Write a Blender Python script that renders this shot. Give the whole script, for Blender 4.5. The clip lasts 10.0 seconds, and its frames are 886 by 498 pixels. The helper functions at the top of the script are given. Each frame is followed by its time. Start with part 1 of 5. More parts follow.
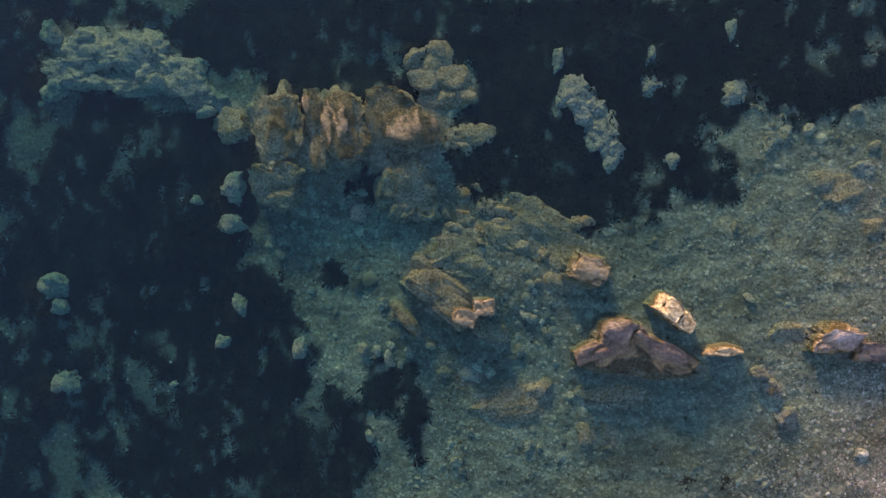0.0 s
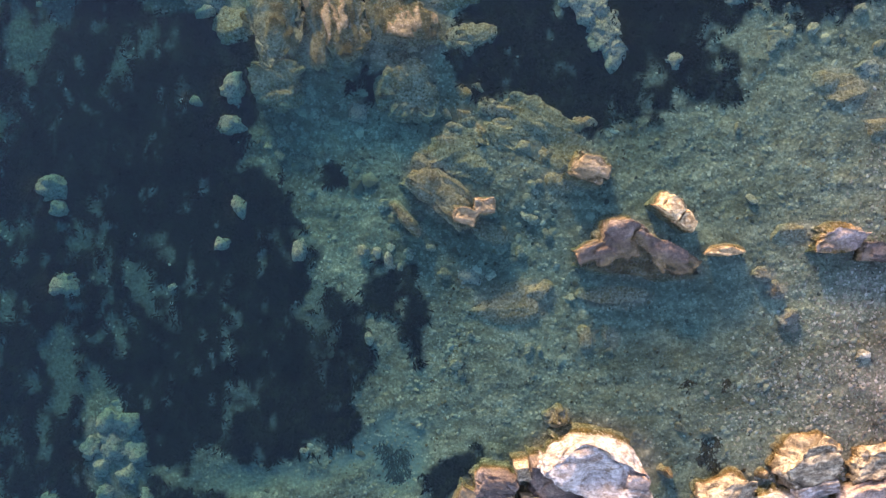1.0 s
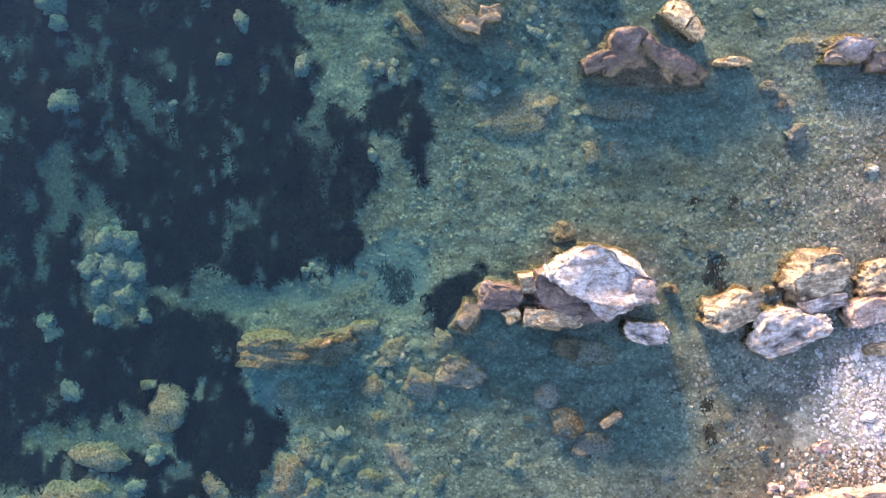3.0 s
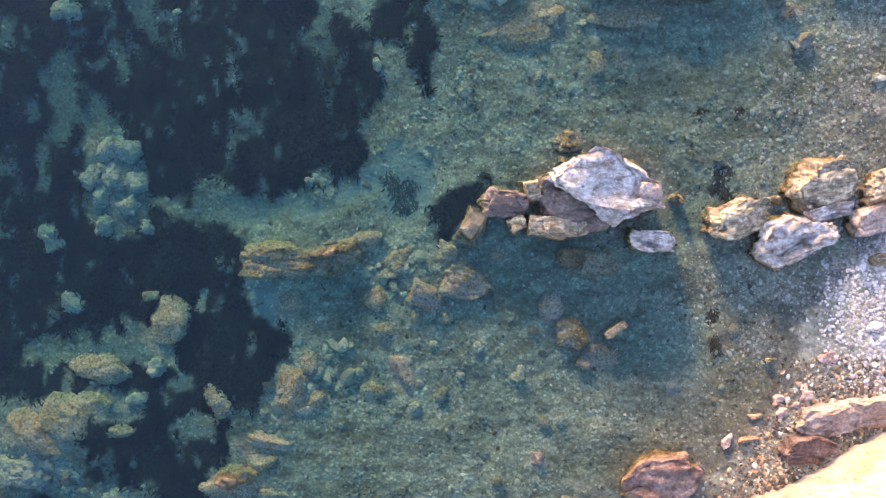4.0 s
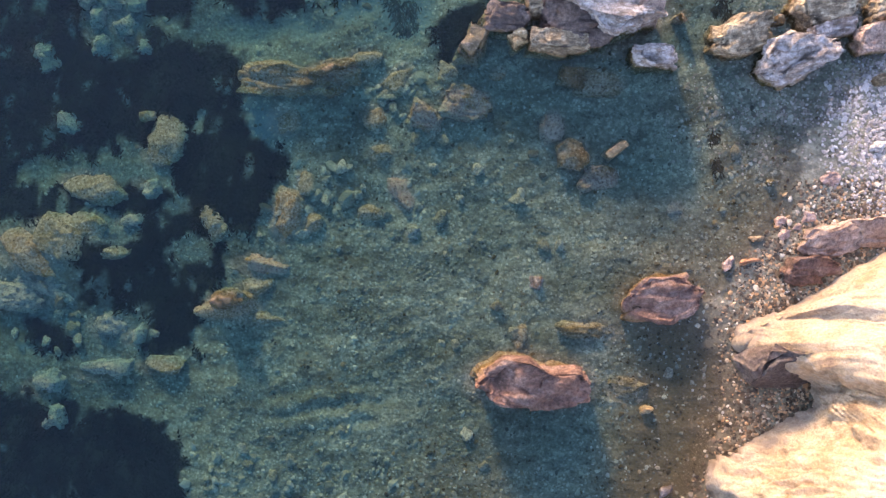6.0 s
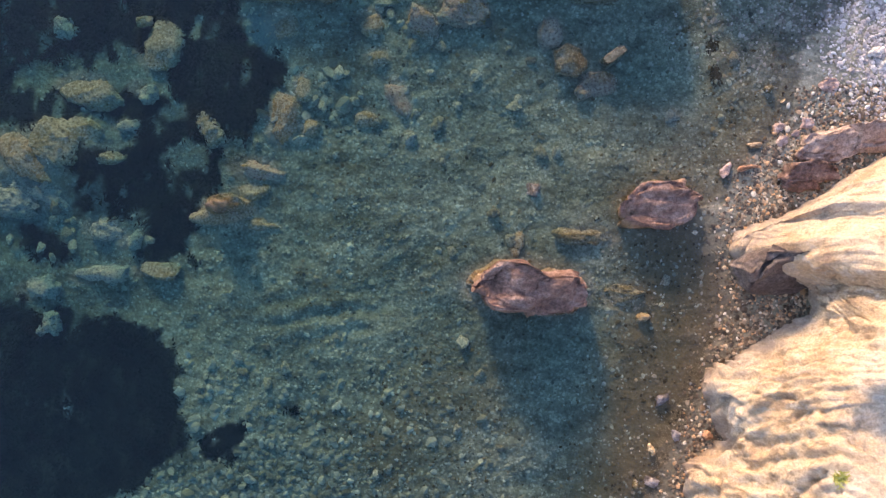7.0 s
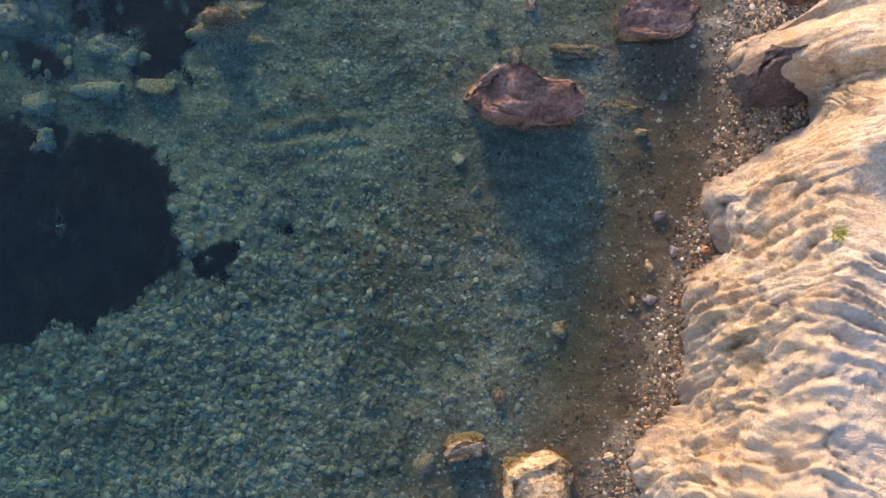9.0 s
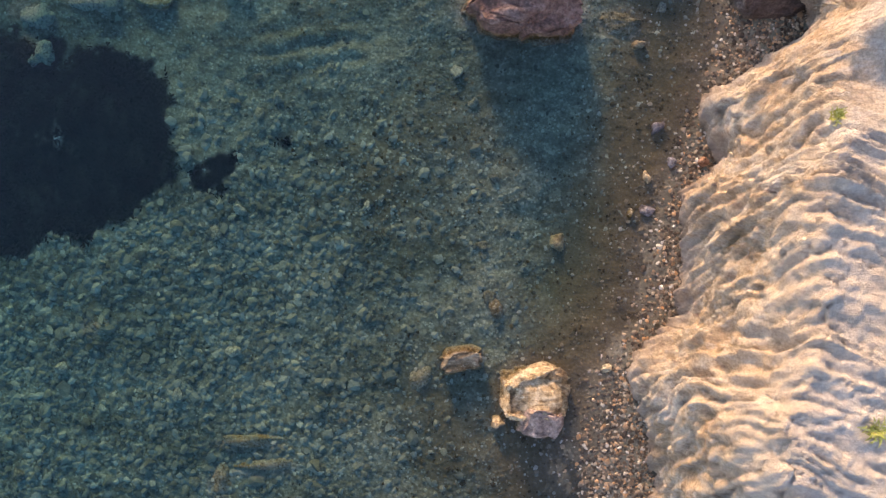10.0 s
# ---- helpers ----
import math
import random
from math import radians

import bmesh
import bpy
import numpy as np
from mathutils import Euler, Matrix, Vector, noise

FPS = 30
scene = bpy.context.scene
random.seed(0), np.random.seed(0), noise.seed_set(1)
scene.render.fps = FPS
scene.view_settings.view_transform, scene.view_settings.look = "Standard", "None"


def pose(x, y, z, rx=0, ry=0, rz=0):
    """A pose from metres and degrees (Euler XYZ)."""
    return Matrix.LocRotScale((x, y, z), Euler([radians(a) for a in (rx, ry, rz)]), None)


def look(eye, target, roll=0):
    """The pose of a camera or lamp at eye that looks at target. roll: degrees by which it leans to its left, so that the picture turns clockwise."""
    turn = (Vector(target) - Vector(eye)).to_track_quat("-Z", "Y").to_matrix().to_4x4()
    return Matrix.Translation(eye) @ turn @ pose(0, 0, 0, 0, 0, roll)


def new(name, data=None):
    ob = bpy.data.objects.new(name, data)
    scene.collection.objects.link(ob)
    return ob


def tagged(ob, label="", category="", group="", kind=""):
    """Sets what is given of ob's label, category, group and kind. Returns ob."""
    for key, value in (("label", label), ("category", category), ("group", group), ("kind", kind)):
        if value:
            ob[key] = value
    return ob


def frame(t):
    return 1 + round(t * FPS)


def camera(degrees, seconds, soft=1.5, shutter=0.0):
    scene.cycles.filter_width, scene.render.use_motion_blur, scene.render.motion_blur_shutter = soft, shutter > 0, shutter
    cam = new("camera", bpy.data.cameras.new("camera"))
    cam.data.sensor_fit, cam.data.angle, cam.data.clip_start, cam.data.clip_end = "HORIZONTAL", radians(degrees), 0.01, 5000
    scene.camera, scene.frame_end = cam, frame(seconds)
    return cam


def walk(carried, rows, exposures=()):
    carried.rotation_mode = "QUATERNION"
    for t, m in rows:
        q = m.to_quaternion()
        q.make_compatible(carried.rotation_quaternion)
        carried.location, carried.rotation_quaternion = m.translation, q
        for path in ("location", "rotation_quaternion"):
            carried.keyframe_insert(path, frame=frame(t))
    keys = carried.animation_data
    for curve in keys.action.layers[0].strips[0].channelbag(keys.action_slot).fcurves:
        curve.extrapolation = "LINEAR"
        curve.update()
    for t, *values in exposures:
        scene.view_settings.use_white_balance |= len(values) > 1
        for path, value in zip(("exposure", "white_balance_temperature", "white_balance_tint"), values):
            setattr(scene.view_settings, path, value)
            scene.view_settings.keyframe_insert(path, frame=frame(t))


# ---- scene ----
cam = camera(68.4, 10.0, 1.35)
# seconds, place of the drone in metres, turn in degrees
PATH = [
    (0.0, 0.211, 0.483, 12.703, -1.81, 0.31, -1.01),
    (0.5, 0.205, -0.509, 12.692, -1.85, 0.37, -0.94),
    (1.0, 0.182, -1.435, 12.689, -2.09, 0.36, -0.82),
    (1.5, 0.146, -2.396, 12.687, -2.06, 0.33, -0.73),
    (2.0, 0.082, -3.350, 12.685, -1.97, 0.22, -0.63),
    (2.5, 0.053, -4.269, 12.676, -1.90, 0.18, -0.54),
    (4.0, -0.132, -6.960, 12.648, -1.79, -0.03, -0.18),
    (4.5, -0.156, -7.892, 12.640, -1.50, 0.03, -0.02),
    (5.0, -0.150, -8.753, 12.640, -1.54, 0.06, 0.13),
    (5.5, -0.166, -9.629, 12.630, -1.60, -0.10, 0.23),
    (7.0, -0.081, -12.448, 12.633, -1.31, -0.22, 0.73),
    (7.5, -0.044, -13.375, 12.642, -1.23, -0.26, 0.81),
    (8.0, 0.015, -14.361, 12.634, -0.90, -0.13, 0.92),
    (8.5, 0.067, -15.358, 12.620, -0.50, -0.03, 1.01),
    (9.0, 0.109, -16.302, 12.589, -0.27, -0.01, 1.12),
    (9.5, 0.154, -17.215, 12.572, -0.08, 0.01, 1.12),
    (10.0, 0.204, -18.143, 12.559, 0.27, 0.02, 1.34),
]
# seconds, stops, kelvin, tint
EXPOSURES = [(0.0, 2.02, 6950, 27), (0.5, 2.42, 6950, 27), (1.0, 2.66, 6900, 28), (1.5, 2.86, 6850, 28), (2.5, 2.96, 6750, 28), (5.5, 2.54, 6650, 28), (7.5, 2.12, 6500, 26), (10.0, 1.87, 6650, 26)]
walk(cam, [(row[0], pose(*row[1:])) for row in PATH], EXPOSURES)


# ---- sky and sun ----
SUN_HEIGHT, SUN_SIDE = 12.5, -0.31
toward = Vector((SUN_SIDE, 1.0, math.tan(radians(SUN_HEIGHT)) * math.hypot(SUN_SIDE, 1.0))).normalized()
world = bpy.data.worlds.new("sky")
scene.world = world
world.use_nodes = True
wn, wl = world.node_tree.nodes, world.node_tree.links
sky = wn.new("ShaderNodeTexSky")
sky.sky_type, sky.sun_disc = "NISHITA", False
sky.sun_elevation, sky.sun_rotation = radians(SUN_HEIGHT), math.atan2(toward.x, toward.y)
wn["Background"].inputs["Strength"].default_value = 0.15
wl.new(sky.outputs["Color"], wn["Background"].inputs["Color"])
sun = new("sun", bpy.data.lights.new("sun", "SUN"))
sun.data.energy, sun.data.angle, sun.data.color = 1.2, radians(8.0), (1.0, 0.73, 0.36)
sun.matrix_world = look(toward * 60, (0, 0, 0))


# ---- numbers: smooth noise ----
GRID = np.random.RandomState(5).rand(64, 64, 64)


def smooth_noise(p):
    """Value noise of points (n, 3), 0 to 1."""
    i = np.floor(p).astype(int)
    f = p - i
    f = f * f * (3 - 2 * f)
    total = 0.0
    for dx in (0, 1):
        for dy in (0, 1):
            for dz in (0, 1):
                w = (f[:, 0] if dx else 1 - f[:, 0]) * (f[:, 1] if dy else 1 - f[:, 1]) * (f[:, 2] if dz else 1 - f[:, 2])
                total = total + w * GRID[(i[:, 0] + dx) % 64, (i[:, 1] + dy) % 64, (i[:, 2] + dz) % 64]
    return total


def rough_noise(p, octaves=4, gain=0.5):
    """Several octaves of smooth_noise, about -1 to 1."""
    total, size, most = 0.0, 1.0, 0.0
    for n in range(octaves):
        total = total + size * (2 * smooth_noise(p * 2.03 ** n + 7.3 * n) - 1)
        most += size
        size *= gain
    return total / most * 1.6


def flat_noise(x, y, sx, sy, seed=0.0, octaves=3):
    return rough_noise(np.stack([np.ravel(x) * sx, np.ravel(y) * sy, np.full(np.size(x), seed + 0.37)], 1), octaves).reshape(np.shape(x))


# ---- plan ----
SHORE = [(60, 90), (14, 20), (15, 6), (11.8, 0), (8.96, -4.65), (8.76, -7.01), (7.68, -7.78), (6.87, -9.09), (6.34, -10.31), (5.53, -11.25), (5.21, -12.19), (5.36, -14.0), (4.69, -15.88), (4.28, -17.55), (4.18, -17.76), (3.99, -19.29), (3.15, -20.61), (2.74, -21.82), (2.87, -22.79), (2.95, -26), (3.4, -40), (5, -90)]
CLIFF = [(14.0, -8.6), (9.6, -10.1), (8.2, -10.85), (7.5, -11.3), (6.9, -11.72), (6.5, -11.98), (5.98, -12.2), (5.56, -12.42), (5.5, -12.68), (5.9, -12.95), (6.4, -13.15), (6.85, -13.35), (7.0, -13.75), (6.45, -14.2), (5.75, -14.68), (5.12, -15.12), (5.04, -15.4), (5.2, -15.85), (5.5, -16.35), (4.75, -16.72), (4.62, -17.0), (4.66, -17.52), (4.72, -17.75), (4.72, -19.2), (4.3, -19.75), (3.78, -20.22), (3.82, -20.75), (4.17, -21.54), (4.31, -22.72), (4.3, -24.5), (4.6, -27), (5, -32)]
MEADOW_NORTH = [(-6.44, 1.78, 2.82, 3.72, 0), (-6.25, -2.78, 3.94, 3.38, 0), (-3.49, -2.14, 1.24, 1.24, 0), (-0.99, -2.58, 0.62, 0.51, 0), (-0.49, -3.33, 0.39, 0.68, 0), (-2.67, -3.76, 1.01, 1.01, 0), (-2.3, 4.61, 3.72, 1.13, 0), (1.48, 2.31, 1.13, 1.46, 0), (3.38, 1.27, 1.92, 0.85, 15), (2.85, 3.96, 2.59, 1.24, 0), (7.09, 4.32, 3.16, 1.18, 0), (5.3, 2.91, 1.35, 0.79, 30), (-1.24, 1.35, 0.45, 0.45, -30), (-2.13, -0.33, 0.25, 0.39, 0), (-10.42, 1.85, 3.38, 7.89, 0), (-1.88, 3.38, 2.25, 0.62, 0), (7.98, 3.31, 1.69, 0.85, 5), (4.96, 1.74, 1.18, 0.73, -35), (3.73, 2.55, 1.69, 1.07, 0), (6.31, 3.67, 1.46, 0.68, 20)]
MEADOW_SOUTH = [(-3.53, -4.09, 2.08, 2.2, 0), (-7.4, -5.2, 2.5, 3.9, 0), (-2.08, -5.35, 0.62, 0.73, 0), (-5.31, -7.49, 1.24, 0.79, 0), (-4.59, -8.88, 0.62, 0.85, 0), (0.52, -6.23, 0.52, 0.32, 0), (0.0, -6.73, 0.39, 0.39, 0), (-7.4, -7.1, 2.25, 1.69, 0), (-4.33, -9.58, 1.18, 1.07, -35), (-6.21, -11.05, 1.86, 1.3, 0), (-7.59, -11.97, 0.96, 1.18, 0), (-5.61, -12.31, 0.96, 0.85, 0), (-8.34, -9.24, 2.03, 1.24, 0), (-5.95, -8.11, 1.13, 0.9, 0), (-7.33, -16.0, 2.25, 2.03, 0), (-8.79, -17.72, 1.69, 0.96, 20), (-9.01, -15.12, 1.24, 1.46, 0), (-4.47, -16.78, 0.25, 0.1, 30), (-4.14, -16.98, 0.18, 0.1, -20), (-2.93, -16.0, 0.17, 0.15, 0)]
CLEARINGS = [(-6.09, 3.85, 1.86, 0.62, -14), (-6.75, -6.05, 0.68, 0.96, 0), (-4.37, -6.52, 1.24, 0.39, 0), (-8.37, -11.05, 0.9, 0.45, -25), (-8.38, -11.85, 1.07, 0.56, -15), (-6.6, -10.48, 0.45, 0.32, 0), (-5.14, -11.05, 0.34, 0.23, 0), (-5.58, -10.17, 0.32, 0.23, 0), (-6.82, -9.41, 0.96, 0.29, 0), (-6.91, -12.54, 0.79, 0.45, 0), (-8.23, -9.41, 0.34, 0.23, 0)]
SAND = [(-3.46, -6.48, 1.69, 0.45, 0), (-1.64, -6.04, 1.24, 0.51, 15), (-4.07, -8.48, 1.58, 0.68, 0), (-0.93, -5.99, 0.88, 0.96, 0)]
RUBBLE = [(-2.06, 0.35, 1.69, 1.24, 0), (0.85, -2.09, 1.92, 0.68, 0), (-0.62, -1.27, 0.79, 0.79, 0), (2.11, -1.09, 1.46, 0.68, 0), (-0.64, -8.1, 1.8, 0.79, 0), (-2.7, -10.03, 1.24, 1.01, 0), (-7.89, -12.63, 1.1, 0.8, 0), (-8.38, -11.95, 1.0, 0.5, 0), (7.31, 2.2, 1.58, 0.68, 0), (-4.19, 1.4, 0.68, 1.13, 0), (-0.24, 0.54, 1.58, 0.56, 0)]
RIPPLES = [(-2.5, -14.07, 1.92, 0.68, 0), (-4.31, -12.8, 1.69, 0.45, 0), (-3.56, -8.42, 1.35, 0.56, 0)]
# dips whose deeper water tint stands for blue shade south of the boulders
SHADE_DIPS = [(2.32, -15.42, 1.18, 2.37, 0), (2.36, -17.7, 1.18, 2.14, 0), (4.96, -3.61, 0.68, 0.45, 0), (3.97, -9.24, 1.24, 1.01, 0)]


MOUNDS = [(-1.7, 2.2, 2.7, 1.7, 0), (1.3, -0.1, 2.6, 1.5, -25), (3.9, -2.1, 2.0, 1.1, -12), (-7.6, -10.9, 2.2, 1.4, -10), (2.0, -6.9, 2.2, 1.1, 0)]


def ellipses(x, y, table):
    """Largest of 1 - r over the ellipses: positive inside."""
    best = np.full(np.shape(x), -9.0)
    for cx, cy, a, b, turn in table:
        c, s = math.cos(radians(turn)), math.sin(radians(turn))
        u, v = (x - cx) * c + (y - cy) * s, (y - cy) * c - (x - cx) * s
        best = np.maximum(best, (1 - np.hypot(u / a, v / b)) * min(a, b))
    return best


def seaward(x, y):
    """Metres from the shoreline towards the sea."""
    line = np.array(SHORE)[::-1]
    return (np.interp(y, line[:, 1], line[:, 0]) - x) * 0.85


def bed(x, y):
    """Height of the sea bed and the beach."""
    d = seaward(x, y) + 0.35 * flat_noise(x, y, 0.5, 0.5, 3.0)
    sea = -0.50 * (1 - np.exp(-np.maximum(d, 0) / 5.0)) - 0.022 * np.clip(d - 9, 0, 60)
    land = 0.11 * np.minimum(np.maximum(-d, 0), 6) + 0.25 * np.clip(-d - 6, 0, 14)
    low_ridge = np.clip(ellipses(x, y, RIPPLES) / 0.5, 0, 1) * np.sin(13 * y - 2.0 * x + 3 * flat_noise(x, y, 0.8, 0.8, 81.0))
    # lowered bed darkens the tint here in place of cast shade
    sea = sea - 0.12 * np.clip(ellipses(x, y, SHADE_DIPS) / 0.8 + 0.25 * flat_noise(x, y, 1.2, 1.2, 91.0), 0, 1)
    sea = sea * (1 - 0.45 * np.clip(ellipses(x, y, MOUNDS) / 1.5 + 0.15 * flat_noise(x, y, 1.5, 1.5, 95.0), 0, 1))
    sea = sea - 0.05 * sandy(x, y) * (d > 1)
    return sea + land + 0.03 * low_ridge + 0.03 * flat_noise(x, y, 0.9, 0.9, 8.0) + 0.02 * flat_noise(x, y, 3.0, 3.0, 2.0)


def meadow_reach(x, y):
    """1 inside the ragged outline of the seagrass."""
    m = np.maximum(ellipses(x, y, MEADOW_NORTH), ellipses(x, y, MEADOW_SOUTH))
    m = np.minimum(m, -ellipses(x, y, CLEARINGS))
    return np.clip((m + 0.34 * flat_noise(x, y, 1.4, 1.2, 12.0, 4) + 0.2 * flat_noise(x, y, 4.2, 3.6, 14.0, 3)) / 0.12, 0, 1)


def meadow(x, y):
    """1 where seagrass grows, 0 on open bed, with ragged edges and soft thin places drawn out by the swell."""
    sway = x + 0.22 * flat_noise(x, y, 1.3, 1.3, 51.0, 2)
    thin = np.maximum(flat_noise(sway, y, 2.7, 1.3, 31.0, 2), flat_noise(sway, y, 4.6, 3.0, 71.0, 2) - 0.02)
    where = 0.4 * flat_noise(x, y, 0.5, 0.45, 9.0, 2) + np.interp(x, [-9.0, -6.0, -3.5, -2.0, 2.0], [0.20, 0.02, -0.13, -0.02, 0.06])
    where = where - 0.16 * np.clip((-7.0 - y) / 1.5, 0, 1) - 0.26 * np.clip((-13.5 - y) / 1.0, 0, 1)
    gaps = np.clip((thin + where - 0.50) / 0.42, 0, 1) * 0.92
    return meadow_reach(x, y) * (1 - 0.95 * gaps)


def sandy(x, y):
    return np.clip((ellipses(x, y, SAND) + 0.2 * flat_noise(x, y, 1.5, 1.5, 21.0)) / 0.35, 0, 1)


def brown_film(x, y):
    """Brown algae film on the shallow gravel, in patches, thickest off the southern shore."""
    d = seaward(x, y)
    band = np.clip(1.25 - np.abs(d - 0.5) / 1.5, 0, 1) * np.clip((-8 - y) / 5, 0.12, 1)
    far = np.clip(1.1 - np.hypot((x - 1.2) / 2.6, (y + 21.6) / 2.0), 0, 0.8)
    return np.clip((np.maximum(np.maximum(band, far), np.clip(0.9 - np.hypot((x + 0.2) / 3.6, (y + 16.5) / 2.4), 0, 0.5)) + 0.35 * flat_noise(x, y, 1.1, 0.6, 41.0)), 0, 1) * (d > -1.6)


# ---- mesh helpers ----
def mesh_of(name, verts, faces, material, smooth=True):
    """A mesh from arrays of places and of equally long faces."""
    verts, faces = np.asarray(verts, np.float32), np.asarray(faces, np.int32)
    me = bpy.data.meshes.new(name)
    n, k = faces.shape
    me.vertices.add(len(verts))
    me.vertices.foreach_set("co", verts.ravel())
    me.loops.add(n * k)
    me.loops.foreach_set("vertex_index", faces.ravel())
    me.polygons.add(n)
    me.polygons.foreach_set("loop_start", np.arange(0, n * k, k, dtype=np.int32))
    me.polygons.foreach_set("use_smooth", np.full(n, smooth))
    me.update(calc_edges=True)
    me.validate()
    if material:
        me.materials.append(material)
    return me


def attribute(me, name, values):
    at = me.attributes.new(name, "FLOAT", "POINT")
    at.data.foreach_set("value", np.ascontiguousarray(values, np.float32).ravel())


def sheet_faces(rows, columns):
    a = (np.arange(rows - 1)[:, None] * columns + np.arange(columns - 1)).ravel()
    return np.stack([a, a + 1, a + columns + 1, a + columns], 1)


def spread(low, high, step, far):
    """Even steps from low to high, growing outside them as far as far."""
    out, size, reach = [], step, 0.0
    while reach < far:
        size *= 1.5
        reach += size
        out.append(reach)
    out = np.array(out)
    return np.concatenate([(low - out)[::-1], np.arange(low, high, step), high + out])


# ---- materials ----
def nodes_of(name):
    m = bpy.data.materials.new(name)
    m.use_nodes = True
    return m, m.node_tree.nodes, m.node_tree.links, m.node_tree.nodes["Principled BSDF"]


def add_noise(n, l, where, scale, detail=4.0, rough=0.6, stretch=None):
    if stretch:
        mp = n.new("ShaderNodeMapping")
        mp.inputs["Scale"].default_value = stretch
        l.new(where, mp.inputs["Vector"])
        where = mp.outputs["Vector"]
    t = n.new("ShaderNodeTexNoise")
    t.inputs["Scale"].default_value, t.inputs["Detail"].default_value, t.inputs["Roughness"].default_value = scale, detail, rough
    l.new(where, t.inputs["Vector"])
    return t.outputs["Fac"]


def add_ramp(n, l, value, stops):
    r = n.new("ShaderNodeValToRGB")
    while len(r.color_ramp.elements) < len(stops):
        r.color_ramp.elements.new(0.5)
    for e, (at, colour) in zip(r.color_ramp.elements, stops):
        e.position, e.color = at, (*colour, 1)
    l.new(value, r.inputs["Fac"])
    return r.outputs["Color"]


def add_mix(n, l, factor, a, b, how="MIX"):
    m = n.new("ShaderNodeMix")
    m.data_type, m.blend_type = "RGBA", how
    for socket, value in ((m.inputs[0], factor), (m.inputs[6], a), (m.inputs[7], b)):
        if isinstance(value, (int, float)):
            socket.default_value = value
        elif isinstance(value, tuple):
            socket.default_value = (*value, 1)
        else:
            l.new(value, socket)
    return m.outputs[2]


def add_range(n, l, value, low, high, to_low=0.0, to_high=1.0):
    m = n.new("ShaderNodeMapRange")
    for k, v in zip(("From Min", "From Max", "To Min", "To Max"), (low, high, to_low, to_high)):
        m.inputs[k].default_value = v
    l.new(value, m.inputs["Value"])
    return m.outputs["Result"]


def add_bump(n, l, height, shader, strength, distance):
    b = n.new("ShaderNodeBump")
    b.inputs["Strength"].default_value, b.inputs["Distance"].default_value = strength, distance
    l.new(height, b.inputs["Height"])
    l.new(b.outputs["Normal"], shader.inputs["Normal"])


def place_of(n):
    return n.new("ShaderNodeNewGeometry").outputs["Position"]


def height_of(n, l):
    s = n.new("ShaderNodeSeparateXYZ")
    l.new(place_of(n), s.inputs[0])
    return s.outputs["Z"]


def attribute_of(n, name):
    a = n.new("ShaderNodeAttribute")
    a.attribute_name = name
    return a.outputs["Fac"]


def rock_material(name, dark, mid, light, algae=(0.16, 0.115, 0.04), deep=(0.13, 0.14, 0.09), grain=1.0, stain=True, streaky=1.0):
    """Weathered rock: streaked colour, an ochre algae fringe at the waterline, algae turf below it."""
    m, n, l, s = nodes_of(name)
    where = place_of(n)
    big = add_noise(n, l, where, 2.2 * grain, 5, 0.62)
    fine = add_noise(n, l, where, 16 * grain, 5, 0.75)
    streak = add_noise(n, l, where, 5.0 * grain, 5, 0.65, (1.0, 2.6, 3.0))
    colour = add_ramp(n, l, big, [(0.32, dark), (0.5, mid), (0.66, light)])
    colour = add_mix(n, l, add_range(n, l, streak, 0.52, 0.63, 0.0, streaky), colour, light)
    colour = add_mix(n, l, add_range(n, l, streak, 0.47, 0.37, 0.0, streaky), colour, dark)
    colour = add_mix(n, l, 0.65, colour, add_ramp(n, l, fine, [(0.36, (0.14, 0.13, 0.12)), (0.5, (0.5, 0.5, 0.5)), (0.66, (0.92, 0.92, 0.92))]), "OVERLAY")
    z = height_of(n, l)
    wob = n.new("ShaderNodeMath")
    wob.operation = "MULTIPLY_ADD"
    l.new(big, wob.inputs[0])
    wob.inputs[1].default_value = -0.28
    l.new(z, wob.inputs[2])
    speck = add_noise(n, l, where, 20, 4, 0.75)
    patch = add_noise(n, l, where, 4.5, 4, 0.6)
    turf = add_mix(n, l, add_range(n, l, patch, 0.42, 0.60), deep, tuple(0.5 * a + 0.5 * b for a, b in zip(tuple(1.15 * c for c in deep), (0.30, 0.30, 0.25))))
    turf = add_mix(n, l, add_range(n, l, big, 0.54, 0.64), turf, tuple(1.3 * c for c in algae))
    turf = add_mix(n, l, add_range(n, l, speck, 0.48, 0.36), turf, tuple(0.3 * c for c in deep))
    turf = add_mix(n, l, add_range(n, l, speck, 0.53, 0.65), turf, (0.42, 0.40, 0.34))
    if stain:
        crust = add_mix(n, l, add_range(n, l, patch, 0.44, 0.58), tuple(0.55 * c for c in algae), algae)
        crust = add_mix(n, l, add_range(n, l, speck, 0.47, 0.36), crust, tuple(0.25 * c for c in algae))
        crust = add_mix(n, l, add_range(n, l, speck, 0.55, 0.66), crust, light)
        colour = add_mix(n, l, add_range(n, l, wob.outputs[0], 0.0, -0.11), colour, crust)
        colour = add_mix(n, l, add_range(n, l, wob.outputs[0], -0.16, -0.28), colour, turf)
    l.new(colour, s.inputs["Base Color"])
    l.new(add_range(n, l, z, 0.0, 0.15, 0.45, 0.85), s.inputs["Roughness"])
    l.new(add_range(n, l, z, -0.05, 0.03, 0.06, 0.5), s.inputs["Specular IOR Level"])
    add_bump(n, l, add_mix(n, l, 1.0 - 0.45 * streaky, streak, fine), s, 1.0, 0.05 + 0.03 * streaky)
    return m


